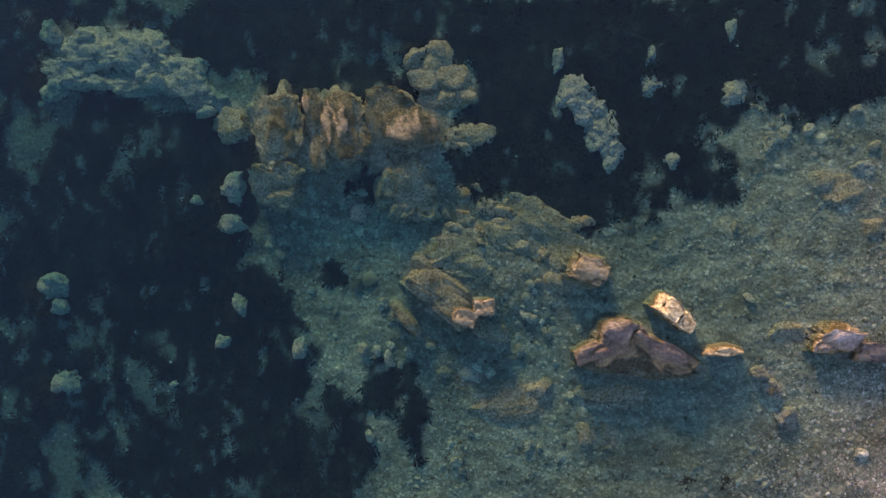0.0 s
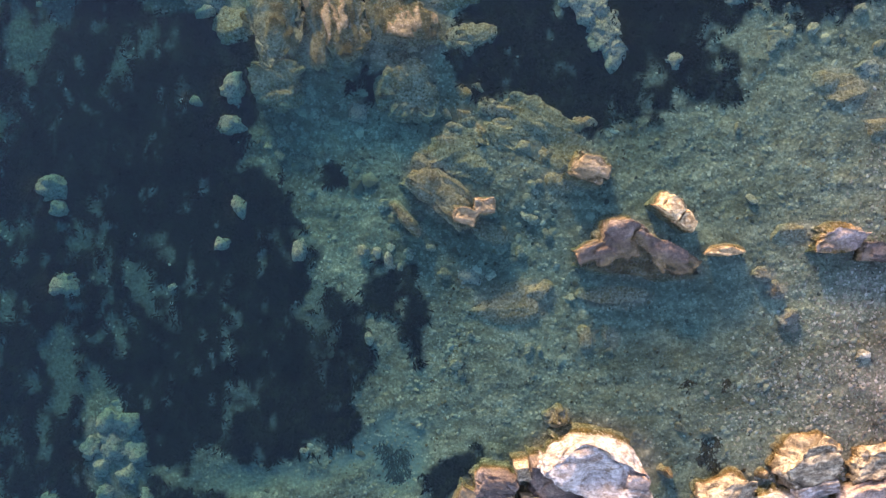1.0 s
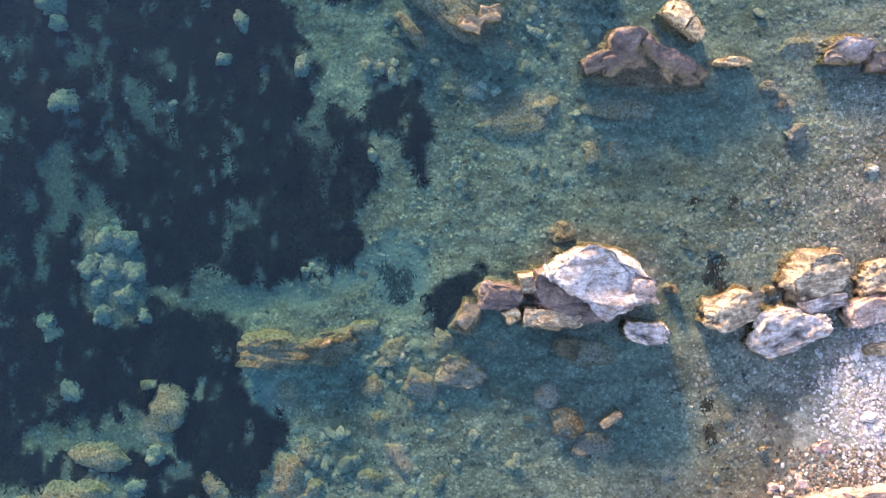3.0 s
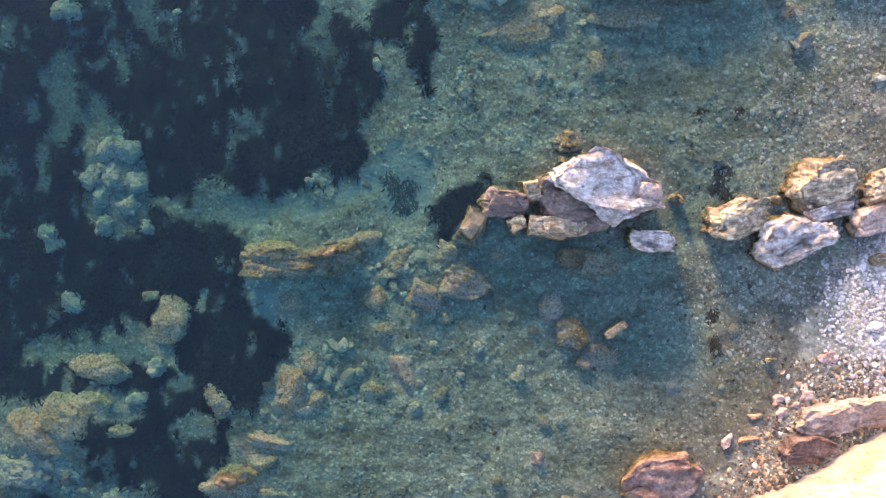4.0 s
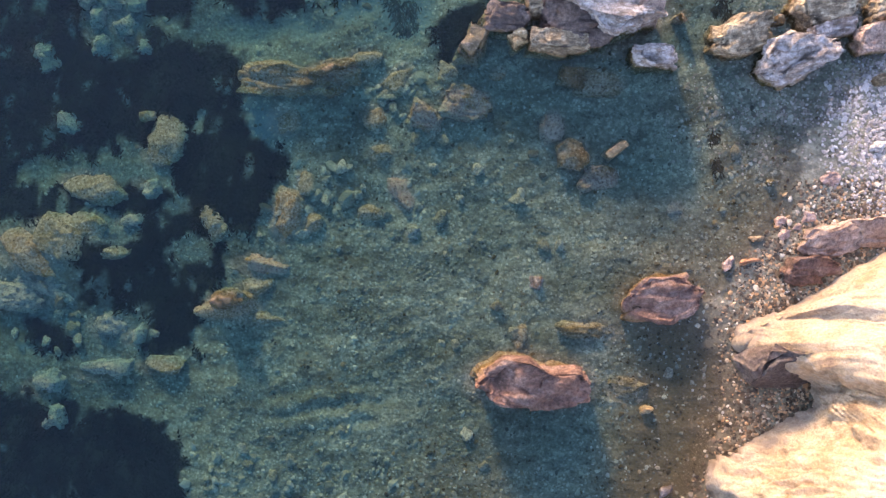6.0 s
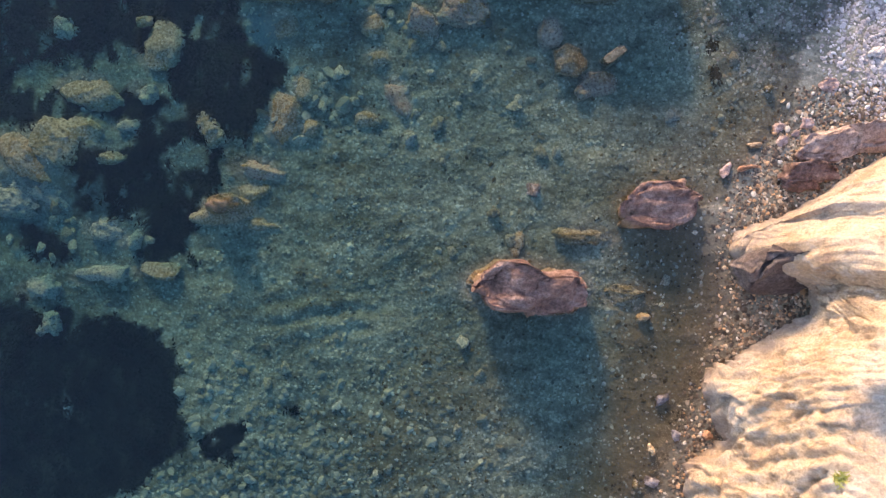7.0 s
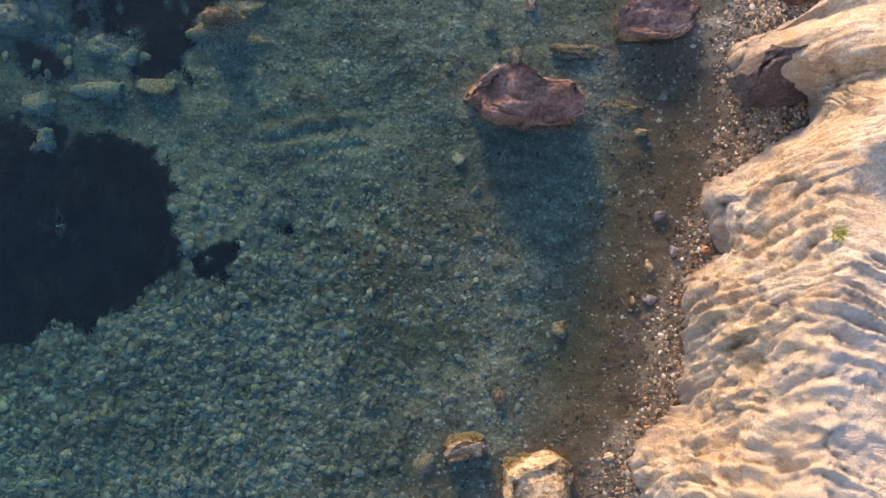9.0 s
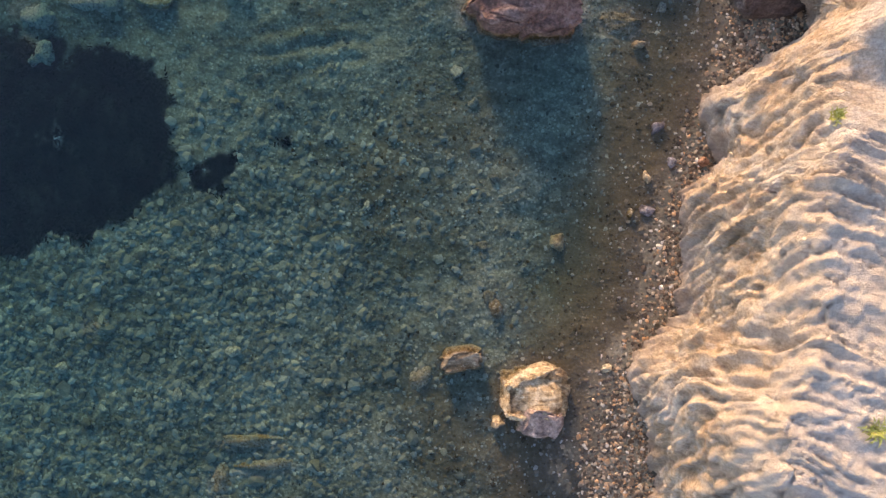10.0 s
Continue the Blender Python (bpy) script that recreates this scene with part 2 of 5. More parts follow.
ROCK = {
    "pale": rock_material("pale_rock", (0.19, 0.145, 0.12), (0.33, 0.29, 0.278), (0.47, 0.44, 0.442), grain=0.8),
    "pink": rock_material("pink_rock", (0.20, 0.125, 0.10), (0.34, 0.24, 0.20), (0.45, 0.35, 0.31), deep=(0.32, 0.25, 0.21), streaky=0.35),
    "ochre": rock_material("ochre_rock", (0.11, 0.085, 0.06), (0.23, 0.178, 0.12), (0.42, 0.355, 0.26), (0.21, 0.135, 0.06), (0.28, 0.21, 0.135)),
    "tan": rock_material("tan_rock", (0.22, 0.14, 0.07), (0.42, 0.31, 0.18), (0.56, 0.46, 0.32), (0.22, 0.15, 0.07), (0.26, 0.23, 0.16)),
    "red": rock_material("red_rock", (0.085, 0.048, 0.038), (0.17, 0.093, 0.074), (0.28, 0.195, 0.17), (0.23, 0.14, 0.06), (0.24, 0.18, 0.14), streaky=0.3),
    "lilac": rock_material("lilac_rock", (0.13, 0.095, 0.09), (0.22, 0.175, 0.17), (0.36, 0.31, 0.315), (0.26, 0.17, 0.06), streaky=0.3),
    "brown": rock_material("brown_rock", (0.06, 0.043, 0.04), (0.105, 0.078, 0.072), (0.18, 0.145, 0.135), (0.17, 0.12, 0.06), streaky=0.3),
    "fin": rock_material("wet_brown_rock", (0.09, 0.072, 0.048), (0.16, 0.128, 0.085), (0.27, 0.225, 0.18), (0.17, 0.125, 0.06), (0.25, 0.225, 0.155)),
    "grey": rock_material("grey_rock", (0.16, 0.15, 0.14), (0.30, 0.29, 0.27), (0.44, 0.43, 0.41), (0.20, 0.18, 0.14), (0.30, 0.29, 0.26)),
    "olive": rock_material("algae_rock", (0.15, 0.13, 0.08), (0.255, 0.225, 0.145), (0.36, 0.325, 0.225), (0.18, 0.145, 0.08), (0.24, 0.21, 0.145)),
    "teal": rock_material("deep_rock", (0.15, 0.18, 0.17), (0.25, 0.285, 0.27), (0.35, 0.38, 0.36), (0.17, 0.195, 0.17), (0.24, 0.275, 0.26)),
}


STONE = {
    "pale": rock_material("pale_stone", (0.30, 0.28, 0.27), (0.46, 0.44, 0.43), (0.62, 0.60, 0.59), stain=False),
    "pink": rock_material("pink_stone", (0.28, 0.18, 0.15), (0.40, 0.27, 0.235), (0.50, 0.38, 0.35), stain=False),
    "ochre": rock_material("ochre_stone", (0.18, 0.11, 0.06), (0.28, 0.19, 0.11), (0.38, 0.28, 0.19), stain=False),
    "tan": rock_material("tan_stone", (0.30, 0.21, 0.12), (0.43, 0.32, 0.19), (0.50, 0.41, 0.27), stain=False),
    "red": rock_material("red_stone", (0.20, 0.09, 0.05), (0.34, 0.16, 0.085), (0.44, 0.26, 0.17), stain=False),
    "lilac": rock_material("lilac_stone", (0.12, 0.105, 0.115), (0.19, 0.17, 0.185), (0.26, 0.24, 0.26), stain=False),
}


def ground_material():
    m, n, l, s = nodes_of("sea_bed_gravel")
    where = place_of(n)
    patch = add_noise(n, l, where, 0.8, 4, 0.6)
    grit = add_noise(n, l, where, 15, 4, 0.75)
    cells = n.new("ShaderNodeTexVoronoi")
    cells.inputs["Scale"].default_value = 14.0
    l.new(where, cells.inputs["Vector"])
    gravel = add_ramp(n, l, patch, [(0.3, (0.20, 0.20, 0.16)), (0.5, (0.255, 0.25, 0.205)), (0.7, (0.31, 0.285, 0.225))])
    tone = n.new("ShaderNodeRGBToBW")
    l.new(cells.outputs["Color"], tone.inputs["Color"])
    gravel = add_mix(n, l, 0.5, gravel, tone.outputs["Val"], "SOFT_LIGHT")
    gravel = add_mix(n, l, add_range(n, l, grit, 0.4, 0.62), (0.13, 0.13, 0.10), gravel)
    gravel = algae_patches(n, l, where, gravel)
    sand = add_mix(n, l, add_range(n, l, grit, 0.35, 0.65), (0.15, 0.19, 0.18), (0.22, 0.27, 0.255))
    colour = add_mix(n, l, attribute_of(n, "sand"), gravel, sand)
    colour = add_mix(n, l, attribute_of(n, "film"), colour, add_mix(n, l, grit, (0.075, 0.055, 0.03), (0.15, 0.115, 0.07)))
    turf = add_mix(n, l, add_range(n, l, grit, 0.38, 0.6), (0.055, 0.08, 0.078), (0.14, 0.19, 0.185))
    colour = add_mix(n, l, attribute_of(n, "turf"), colour, turf)
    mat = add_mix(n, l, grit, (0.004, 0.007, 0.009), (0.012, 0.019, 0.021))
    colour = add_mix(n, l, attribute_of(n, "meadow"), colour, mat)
    l.new(colour, s.inputs["Base Color"])
    l.new(add_range(n, l, height_of(n, l), 0.02, 0.14, 0.4, 0.85), s.inputs["Roughness"])
    l.new(add_range(n, l, height_of(n, l), -0.05, 0.02, 0.05, 0.5), s.inputs["Specular IOR Level"])
    add_bump(n, l, add_mix(n, l, 0.5, grit, cells.outputs["Distance"]), s, 0.7, 0.03)
    return m


def algae_patches(n, l, where, colour, amount=1.0):
    """Patchy algae film: darker olive streaks and cleaner places on stones."""
    wide = add_noise(n, l, where, 0.75, 5, 0.62, (0.7, 1.5, 1.0))
    small = add_noise(n, l, where, 3.2, 4, 0.65, (0.8, 1.5, 1.0))
    lo, hi = tuple(0.5 - 0.2 * amount * c for c in (0.85, 0.8, 0.9)), tuple(0.5 + 0.17 * amount * c for c in (1.0, 0.85, 0.7))
    colour = add_mix(n, l, 1.0, colour, add_ramp(n, l, wide, [(0.36, lo), (0.5, (0.5, 0.5, 0.5)), (0.62, hi)]), "OVERLAY")
    return add_mix(n, l, 1.0, colour, add_ramp(n, l, small, [(0.36, tuple(0.5 - 0.18 * amount for _ in range(3))), (0.52, (0.5, 0.5, 0.5)), (0.66, tuple(0.5 + 0.13 * amount for _ in range(3)))]), "OVERLAY")


def pebble_material(name, stops, rough=0.6, patchy=0.0):
    """Pebbles, each with a colour of its own."""
    m, n, l, s = nodes_of(name)
    g = n.new("ShaderNodeNewGeometry")
    fine = add_noise(n, l, g.outputs["Position"], 45, 3, 0.6)
    colour = add_ramp(n, l, g.outputs["Random Per Island"], stops)
    colour = add_mix(n, l, 0.5, colour, add_ramp(n, l, fine, [(0.3, (0.3, 0.3, 0.3)), (0.7, (0.75, 0.75, 0.75))]), "OVERLAY")
    if patchy:
        colour = algae_patches(n, l, g.outputs["Position"], colour, patchy)
    l.new(colour, s.inputs["Base Color"])
    s.inputs["Roughness"].default_value = rough
    l.new(add_range(n, l, height_of(n, l), -0.05, 0.02, 0.05, 0.5), s.inputs["Specular IOR Level"])
    return m


def water_material():
    """Clear sea water: what passes through is tinted by the depth below, and the surface mirrors the sky."""
    m, n, l, s = nodes_of("sea_water")
    n.remove(s)
    deep = attribute_of(n, "depth")
    tint = n.new("ShaderNodeCombineColor")
    for k, loss in zip(("Red", "Green", "Blue"), (1.85, 0.66, 0.60)):
        e = n.new("ShaderNodeMath")
        e.operation = "POWER"
        e.inputs[0].default_value = math.exp(-loss)
        l.new(deep, e.inputs[1])
        l.new(e.outputs[0], tint.inputs[k])
    clear = n.new("ShaderNodeBsdfTransparent")
    l.new(tint.outputs["Color"], clear.inputs["Color"])
    gloss = n.new("ShaderNodeBsdfGlossy")
    gloss.inputs["Roughness"].default_value = 0.06
    where = place_of(n)
    b = n.new("ShaderNodeBump")
    b.inputs["Strength"].default_value, b.inputs["Distance"].default_value = 0.35, 0.03
    l.new(add_noise(n, l, where, 3.5, 3, 0.5, (0.7, 1.6, 1.0)), b.inputs["Height"])
    l.new(b.outputs["Normal"], gloss.inputs["Normal"])
    fr = n.new("ShaderNodeFresnel")
    fr.inputs["IOR"].default_value = 1.33
    mix = n.new("ShaderNodeMixShader")
    l.new(fr.outputs["Fac"], mix.inputs["Fac"])
    milk = n.new("ShaderNodeBsdfDiffuse")
    milk.inputs["Color"].default_value = (0.03, 0.16, 0.33, 1)
    body = n.new("ShaderNodeMixShader")
    l.new(add_range(n, l, deep, 0.0, 1.2, 0.0, 0.034), body.inputs["Fac"])
    l.new(clear.outputs["BSDF"], body.inputs[1])
    l.new(milk.outputs["BSDF"], body.inputs[2])
    l.new(body.outputs["Shader"], mix.inputs[1])
    l.new(gloss.outputs["BSDF"], mix.inputs[2])
    l.new(mix.outputs["Shader"], n["Material Output"].inputs["Surface"])
    return m


def cliff_material():
    m, n, l, s = nodes_of("pale_cliff_rock")
    where = place_of(n)
    big = add_noise(n, l, where, 0.9, 5, 0.6)
    fine = add_noise(n, l, where, 20, 5, 0.75)
    streak = add_noise(n, l, where, 2.2, 6, 0.68, (0.5, 2.4, 2.4))
    colour = add_ramp(n, l, big, [(0.3, (0.42, 0.28, 0.165)), (0.48, (0.52, 0.405, 0.285)), (0.66, (0.57, 0.50, 0.425))])
    colour = add_mix(n, l, add_range(n, l, streak, 0.5, 0.72), colour, (0.58, 0.51, 0.44))
    colour = add_mix(n, l, add_range(n, l, streak, 0.45, 0.32), colour, (0.33, 0.23, 0.17))
    colour = add_mix(n, l, 0.65, colour, add_ramp(n, l, fine, [(0.3, (0.2, 0.2, 0.2)), (0.7, (0.85, 0.85, 0.85))]), "OVERLAY")
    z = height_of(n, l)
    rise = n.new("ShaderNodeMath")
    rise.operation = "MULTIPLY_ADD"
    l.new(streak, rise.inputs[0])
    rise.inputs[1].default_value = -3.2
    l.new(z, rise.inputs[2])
    # shade of the steep lower wall put into the colour, edge broken by streaks
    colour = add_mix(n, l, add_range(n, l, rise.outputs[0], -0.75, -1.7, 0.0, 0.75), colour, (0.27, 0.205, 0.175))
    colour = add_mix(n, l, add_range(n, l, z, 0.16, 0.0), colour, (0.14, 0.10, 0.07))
    # brightness of the high top put into the colour
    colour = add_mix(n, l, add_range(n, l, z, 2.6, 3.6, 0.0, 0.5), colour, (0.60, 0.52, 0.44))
    l.new(colour, s.inputs["Base Color"])
    s.inputs["Roughness"].default_value = 0.9
    add_bump(n, l, add_mix(n, l, 0.6, streak, add_mix(n, l, 0.5, fine, add_noise(n, l, where, 34, 4, 0.7))), s, 1.0, 0.15)
    return m


def leaf_material(name, stops, rough=0.6, patchy=None):
    m, n, l, s = nodes_of(name)
    g = n.new("ShaderNodeNewGeometry")
    colour = add_ramp(n, l, g.outputs["Random Per Island"], stops)
    if patchy:
        tone = add_noise(n, l, g.outputs["Position"], 1.7, 4, 0.62, (1.3, 0.8, 1.0))
        colour = add_mix(n, l, add_range(n, l, tone, 0.42, 0.68), colour, patchy)
    l.new(colour, s.inputs["Base Color"])
    s.inputs["Roughness"].default_value = rough
    s.inputs["Specular IOR Level"].default_value = 0.03
    return m


GRAVEL = ground_material()
BED_PEBBLE = pebble_material("sea_bed_pebbles", [(0.0, (0.054, 0.056, 0.047)), (0.07, (0.108, 0.108, 0.090)), (0.14, (0.171, 0.168, 0.137)), (0.55, (0.248, 0.243, 0.194)), (0.93, (0.315, 0.310, 0.257)), (1.0, (0.351, 0.347, 0.297))], 0.6, 1.0)
BEACH_PEBBLE = pebble_material("beach_pebbles", [(0.0, (0.03, 0.022, 0.016)), (0.35, (0.08, 0.053, 0.032)), (0.55, (0.17, 0.115, 0.07)), (0.7, (0.26, 0.20, 0.14)), (0.8, (0.40, 0.21, 0.09)), (0.92, (0.40, 0.32, 0.22)), (1.0, (0.58, 0.52, 0.44))], 0.5)
# pale stones, made lighter still to carry the glare off the wet beach
GLARE_PEBBLE = pebble_material("glare_pebbles", [(0.0, (0.158, 0.137, 0.137)), (0.4, (0.302, 0.266, 0.259)), (0.75, (0.396, 0.360, 0.353)), (1.0, (0.504, 0.482, 0.475))], 0.35)
PINK_PEBBLE = pebble_material("pinkish_pebbles", [(0.0, (0.10, 0.085, 0.07)), (0.4, (0.24, 0.20, 0.17)), (0.8, (0.36, 0.31, 0.275)), (1.0, (0.50, 0.45, 0.42))], 0.6, 0.6)
SHARD_STONE = pebble_material("broken_sea_bed_stone", [(0.0, (0.104, 0.104, 0.085)), (0.4, (0.204, 0.199, 0.166)), (0.9, (0.275, 0.271, 0.233)), (1.0, (0.370, 0.361, 0.314))], 0.6, 0.8)


def cobble_material():
    m, n, l, s = nodes_of("single_cobbles")
    own = n.new("ShaderNodeObjectInfo").outputs["Random"]
    fine = add_noise(n, l, place_of(n), 22, 4, 0.75)
    colour = add_ramp(n, l, own, [(0.0, (0.12, 0.105, 0.08)), (0.4, (0.21, 0.19, 0.145)), (0.8, (0.28, 0.26, 0.21)), (1.0, (0.36, 0.32, 0.26))])
    colour = add_mix(n, l, 0.8, colour, add_ramp(n, l, fine, [(0.34, (0.1, 0.1, 0.1)), (0.66, (0.9, 0.9, 0.9))]), "OVERLAY")
    l.new(colour, s.inputs["Base Color"])
    s.inputs["Roughness"].default_value = 0.75
    add_bump(n, l, fine, s, 0.8, 0.03)
    return m


COBBLE = cobble_material()
WATER = water_material()
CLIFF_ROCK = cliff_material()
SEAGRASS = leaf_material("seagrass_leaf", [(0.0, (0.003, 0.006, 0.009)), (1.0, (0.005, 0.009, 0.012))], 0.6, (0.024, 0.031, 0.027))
SHALLOW_PEBBLE = pebble_material("brown_filmed_pebbles", [(0.0, (0.05, 0.038, 0.022)), (0.4, (0.12, 0.092, 0.055)), (0.8, (0.19, 0.15, 0.10)), (0.94, (0.26, 0.21, 0.16)), (1.0, (0.45, 0.42, 0.38))], 0.6, 0.8)
TEAL_WEED = leaf_material("blue_green_weed_leaf", [(0.0, (0.02, 0.032, 0.036)), (1.0, (0.06, 0.09, 0.095))])
WEED = leaf_material("brown_weed_leaf", [(0.0, (0.018, 0.015, 0.011)), (1.0, (0.065, 0.053, 0.036))])
GREEN_LEAF = leaf_material("green_leaf", [(0.0, (0.26, 0.28, 0.05)), (0.6, (0.44, 0.42, 0.10)), (1.0, (0.58, 0.52, 0.22))])

# ---- ground and water ----
gx, gy = spread(-11.0, 9.5, 0.065, 420), spread(-25.5, 6.5, 0.065, 420)
X, Y = np.meshgrid(gx, gy)
Z = bed(X, Y)
M, S = meadow(X, Y), sandy(X, Y)
Z = Z + 0.012 * flat_noise(X, Y, 9.0, 9.0, 4.0, 2) * (1 - S)
me = mesh_of("ground", np.stack([X, Y, Z], -1).reshape(-1, 3), sheet_faces(len(gy), len(gx)), GRAVEL)
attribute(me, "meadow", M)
attribute(me, "sand", S * (1 - M))
attribute(me, "turf", np.maximum(0.85 * meadow_reach(X, Y) * (1 - M), 0.65 * np.clip(ellipses(X, Y, CLEARINGS) / 0.1, 0, 1) * (1 - M)))
attribute(me, "film", 0.85 * brown_film(X, Y))
ground = tagged(new("ground", me), "stony sea bed rising to a gravel beach", "ground", kind="structure")


# ---- cliff ----
def blocks(u, v, seed):
    """Irregular blocks in a plane: a height step, a tilt and the distance to the next joint for each place."""
    table = np.random.RandomState(seed).rand(64, 64, 5)
    iu, iv = np.floor(u).astype(int), np.floor(v).astype(int)
    near, next_near = np.full(u.shape, 9.0), np.full(u.shape, 9.0)
    step, tilt = np.zeros(u.shape), np.zeros(u.shape)
    for a in (-1, 0, 1):
        for b in (-1, 0, 1):
            t = table[(iu + a) % 64, (iv + b) % 64]
            du, dv = u - (iu + a + t[..., 0]), v - (iv + b + t[..., 1])
            d = np.hypot(du, dv)
            closer = d < near
            next_near = np.where(closer, near, np.minimum(next_near, d))
            step = np.where(closer, t[..., 2] - 0.5, step)
            tilt = np.where(closer, du * (t[..., 3] - 0.5) + dv * (t[..., 4] - 0.35), tilt)
            near = np.where(closer, d, near)
    return step, tilt, next_near - near


def build_cliff():
    """A steep bedded rock wall rising to a rounded top that goes on inland, with a sloping nose at its north end."""
    line = np.array(CLIFF)[::-1]
    length = np.concatenate([[0], np.cumsum(np.hypot(*np.diff(line, axis=0).T))])
    s = np.arange(0, length[-1], 0.042)
    bx, by = np.interp(s, length, line[:, 0]), np.interp(s, length, line[:, 1])
    ease = np.exp(-np.linspace(-2, 2, 7) ** 2)
    pad = lambda a: np.convolve(np.pad(a, 3, mode="edge"), ease / ease.sum(), "valid")
    bx, by = pad(bx), pad(by)
    wide = np.ones(61) / 61
    soft = np.convolve(np.pad(bx, 30, mode="edge"), wide, "valid")
    # height of the top, share of it that is sheer, width of the rounded shoulder, and its roundness
    marks = [-32, -22, -20, -18, -16.3, -15.4, -14.85, -14.2, -13.75, -13.4, -12.7, -12.1, -11.8, -10.5, -8]
    top = np.interp(by, marks, [4.3, 4.15, 3.95, 3.6, 3.3, 2.62, 2.78, 3.42, 3.6, 3.15, 2.4, 2.0, 1.9, 1.5, 1.1])
    sheer = np.interp(by, marks, [0.45, 0.45, 0.45, 0.5, 0.45, 0.4, 0.45, 0.5, 0.4, 0.2, 0.1, 0.2, 0.6, 0.6, 0.5])
    round_w = np.interp(by, marks, [0.9, 0.85, 0.8, 0.75, 0.8, 0.9, 0.9, 0.7, 0.8, 1.3, 1.8, 1.6, 1.2, 1.2, 1.2])
    power = np.interp(by, marks, [0.9, 0.9, 0.9, 0.9, 0.9, 0.9, 0.9, 0.9, 1.0, 1.3, 1.6, 1.5, 1.1, 1.0, 1.0])
    v = np.concatenate([np.linspace(0, 1, 70)[:-1], 1 + np.linspace(0, 1, 120)[:-1], 2 + np.linspace(0, 1, 14) ** 2])
    V, B = np.meshgrid(v, bx)
    face, roof, back = np.clip(V, 0, 1), np.clip(V - 1, 0, 1), np.clip(V - 2, 0, 1)
    T, A, W, P, YB, SO = (np.broadcast_to(a[:, None], V.shape) for a in (top, sheer, round_w, power, by, soft))
    inland = 0.09 * face ** 1.6 + 3.0 * roof ** 1.35 + 30 * back
    rise = np.sin(np.clip((inland - 0.09) / W, 0, 1) * math.pi / 2) ** P
    z = -0.5 + (0.5 + A * T) * face + (1 - A) * T * rise + 0.05 * np.maximum(inland - W, 0) * np.clip(1.5 - back, 0, 1)
    blend = np.maximum(0.7 * np.clip((inland - 0.5) / 1.2, 0, 1), 0.75 * np.clip((z - 0.35) / 1.3, 0, 1) * (YB < -13.3))
    x = B + (SO - B) * blend + inland
    p = np.stack([x, YB + 0 * x, z], -1)
    du, dv = np.gradient(p, axis=0), np.gradient(p, axis=1)
    nrm = np.cross(dv, du)
    nrm /= np.linalg.norm(nrm, axis=-1, keepdims=True) + 1e-9
    nrm *= np.sign(nrm[..., 2:3] - 0.4 * nrm[..., 0:1] + 1e-6)
    q = p.reshape(-1, 3)
    warp = rough_noise(q * 0.55 + 3, 3)
    bedding = q[:, 1] + 0.5 * q[:, 0] - 0.58 * q[:, 2] + 0.34 * warp + 0.06 * rough_noise(q * 2.4 + 21, 2)

    def ledges(spacing, edge, shift):
        t = bedding / spacing + shift
        f = t - np.floor(t)
        return np.where(f > 1 - edge, (1 - f) / edge, f / (1 - edge)) - 0.5

    along = np.stack([q[:, 0] * 0.5 - q[:, 1] * 0.25, bedding * 2.6, q[:, 2] * 0.8], 1)
    some = np.clip(0.5 + 1.3 * rough_noise(along * 0.8 + 17, 3), 0, 1)
    other = np.clip(0.5 + 1.3 * rough_noise(along * 1.1 + 47, 3), 0, 1)
    wob = 0.3 * rough_noise(q * 1.9 + 31, 2)
    step, lean, joint = blocks(bedding * 2.4 + wob, (q[:, 0] - 0.5 * q[:, 1]) * 0.8 + 1.1 * q[:, 2] + wob, 3)
    facet = 0.07 * step + 0.13 * lean - 0.05 * np.exp(-(joint / 0.045) ** 2)
    pits = np.minimum(rough_noise(along * (2.2, 1.0, 2.4) + 5, 3) + 0.08, 0)
    inl, yb = inland.ravel(), YB.ravel()
    wall = np.clip(1.25 - inl / 0.9, 0.0, 1) * np.clip((q[:, 2] - 0.02) / 0.35, 0.15, 1)
    plateau = np.clip(inl / 0.5, 0, 1)
    hollow = np.exp(-((yb + 14.75) / 0.7) ** 2) * np.clip((q[:, 0] - 6.0) / 0.4, 0, 1)
    nose = np.clip((yb + 13.4) / 0.5, 0, 1)
    calm = (1 - 0.85 * hollow) * (1 - 0.7 * nose)
    far = np.clip(1.45 - inl / 2.2, 0.35, 1)
    push = 0.10 * rough_noise(q * 0.9, 3) * (1 - 0.6 * hollow)
    push = push + calm * far * (0.12 * some * ledges(0.36, 0.24, 0.0) + 0.07 * other * ledges(0.17, 0.38, 0.3) + (0.45 + 1.0 * wall) * facet + 0.14 * (0.25 + wall) * pits)
    push = push - calm * (0.035 + 0.07 * wall) * np.abs(rough_noise(along * (2.2, 1.5, 2.4) + 70, 3))
    push = push + calm * (0.045 * rough_noise(along * (2.5, 2.2, 2.5) + 60, 3) + (0.03 + 0.035 * wall) * rough_noise(along * (4.0, 3.0, 4.0) + 80, 3) + 0.024 * rough_noise(q * 13, 3))
    q = q + nrm.reshape(-1, 3) * (push * np.clip(1.0 - back.ravel() * 8.0, 0, 1))[:, None]
    rows, columns = V.shape
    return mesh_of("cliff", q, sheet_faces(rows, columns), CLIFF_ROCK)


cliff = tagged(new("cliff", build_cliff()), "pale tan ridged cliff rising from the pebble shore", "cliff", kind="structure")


# ---- rocks ----
def ball(level):
    bm = bmesh.new()
    bmesh.ops.create_icosphere(bm, subdivisions=level, radius=1)
    v = np.array([p.co[:] for p in bm.verts])
    f = np.array([[c.index for c in p.verts] for p in bm.faces])
    bm.free()
    return v, f


BALL = {n: ball(n) for n in (1, 2, 3, 4, 5, 6)}


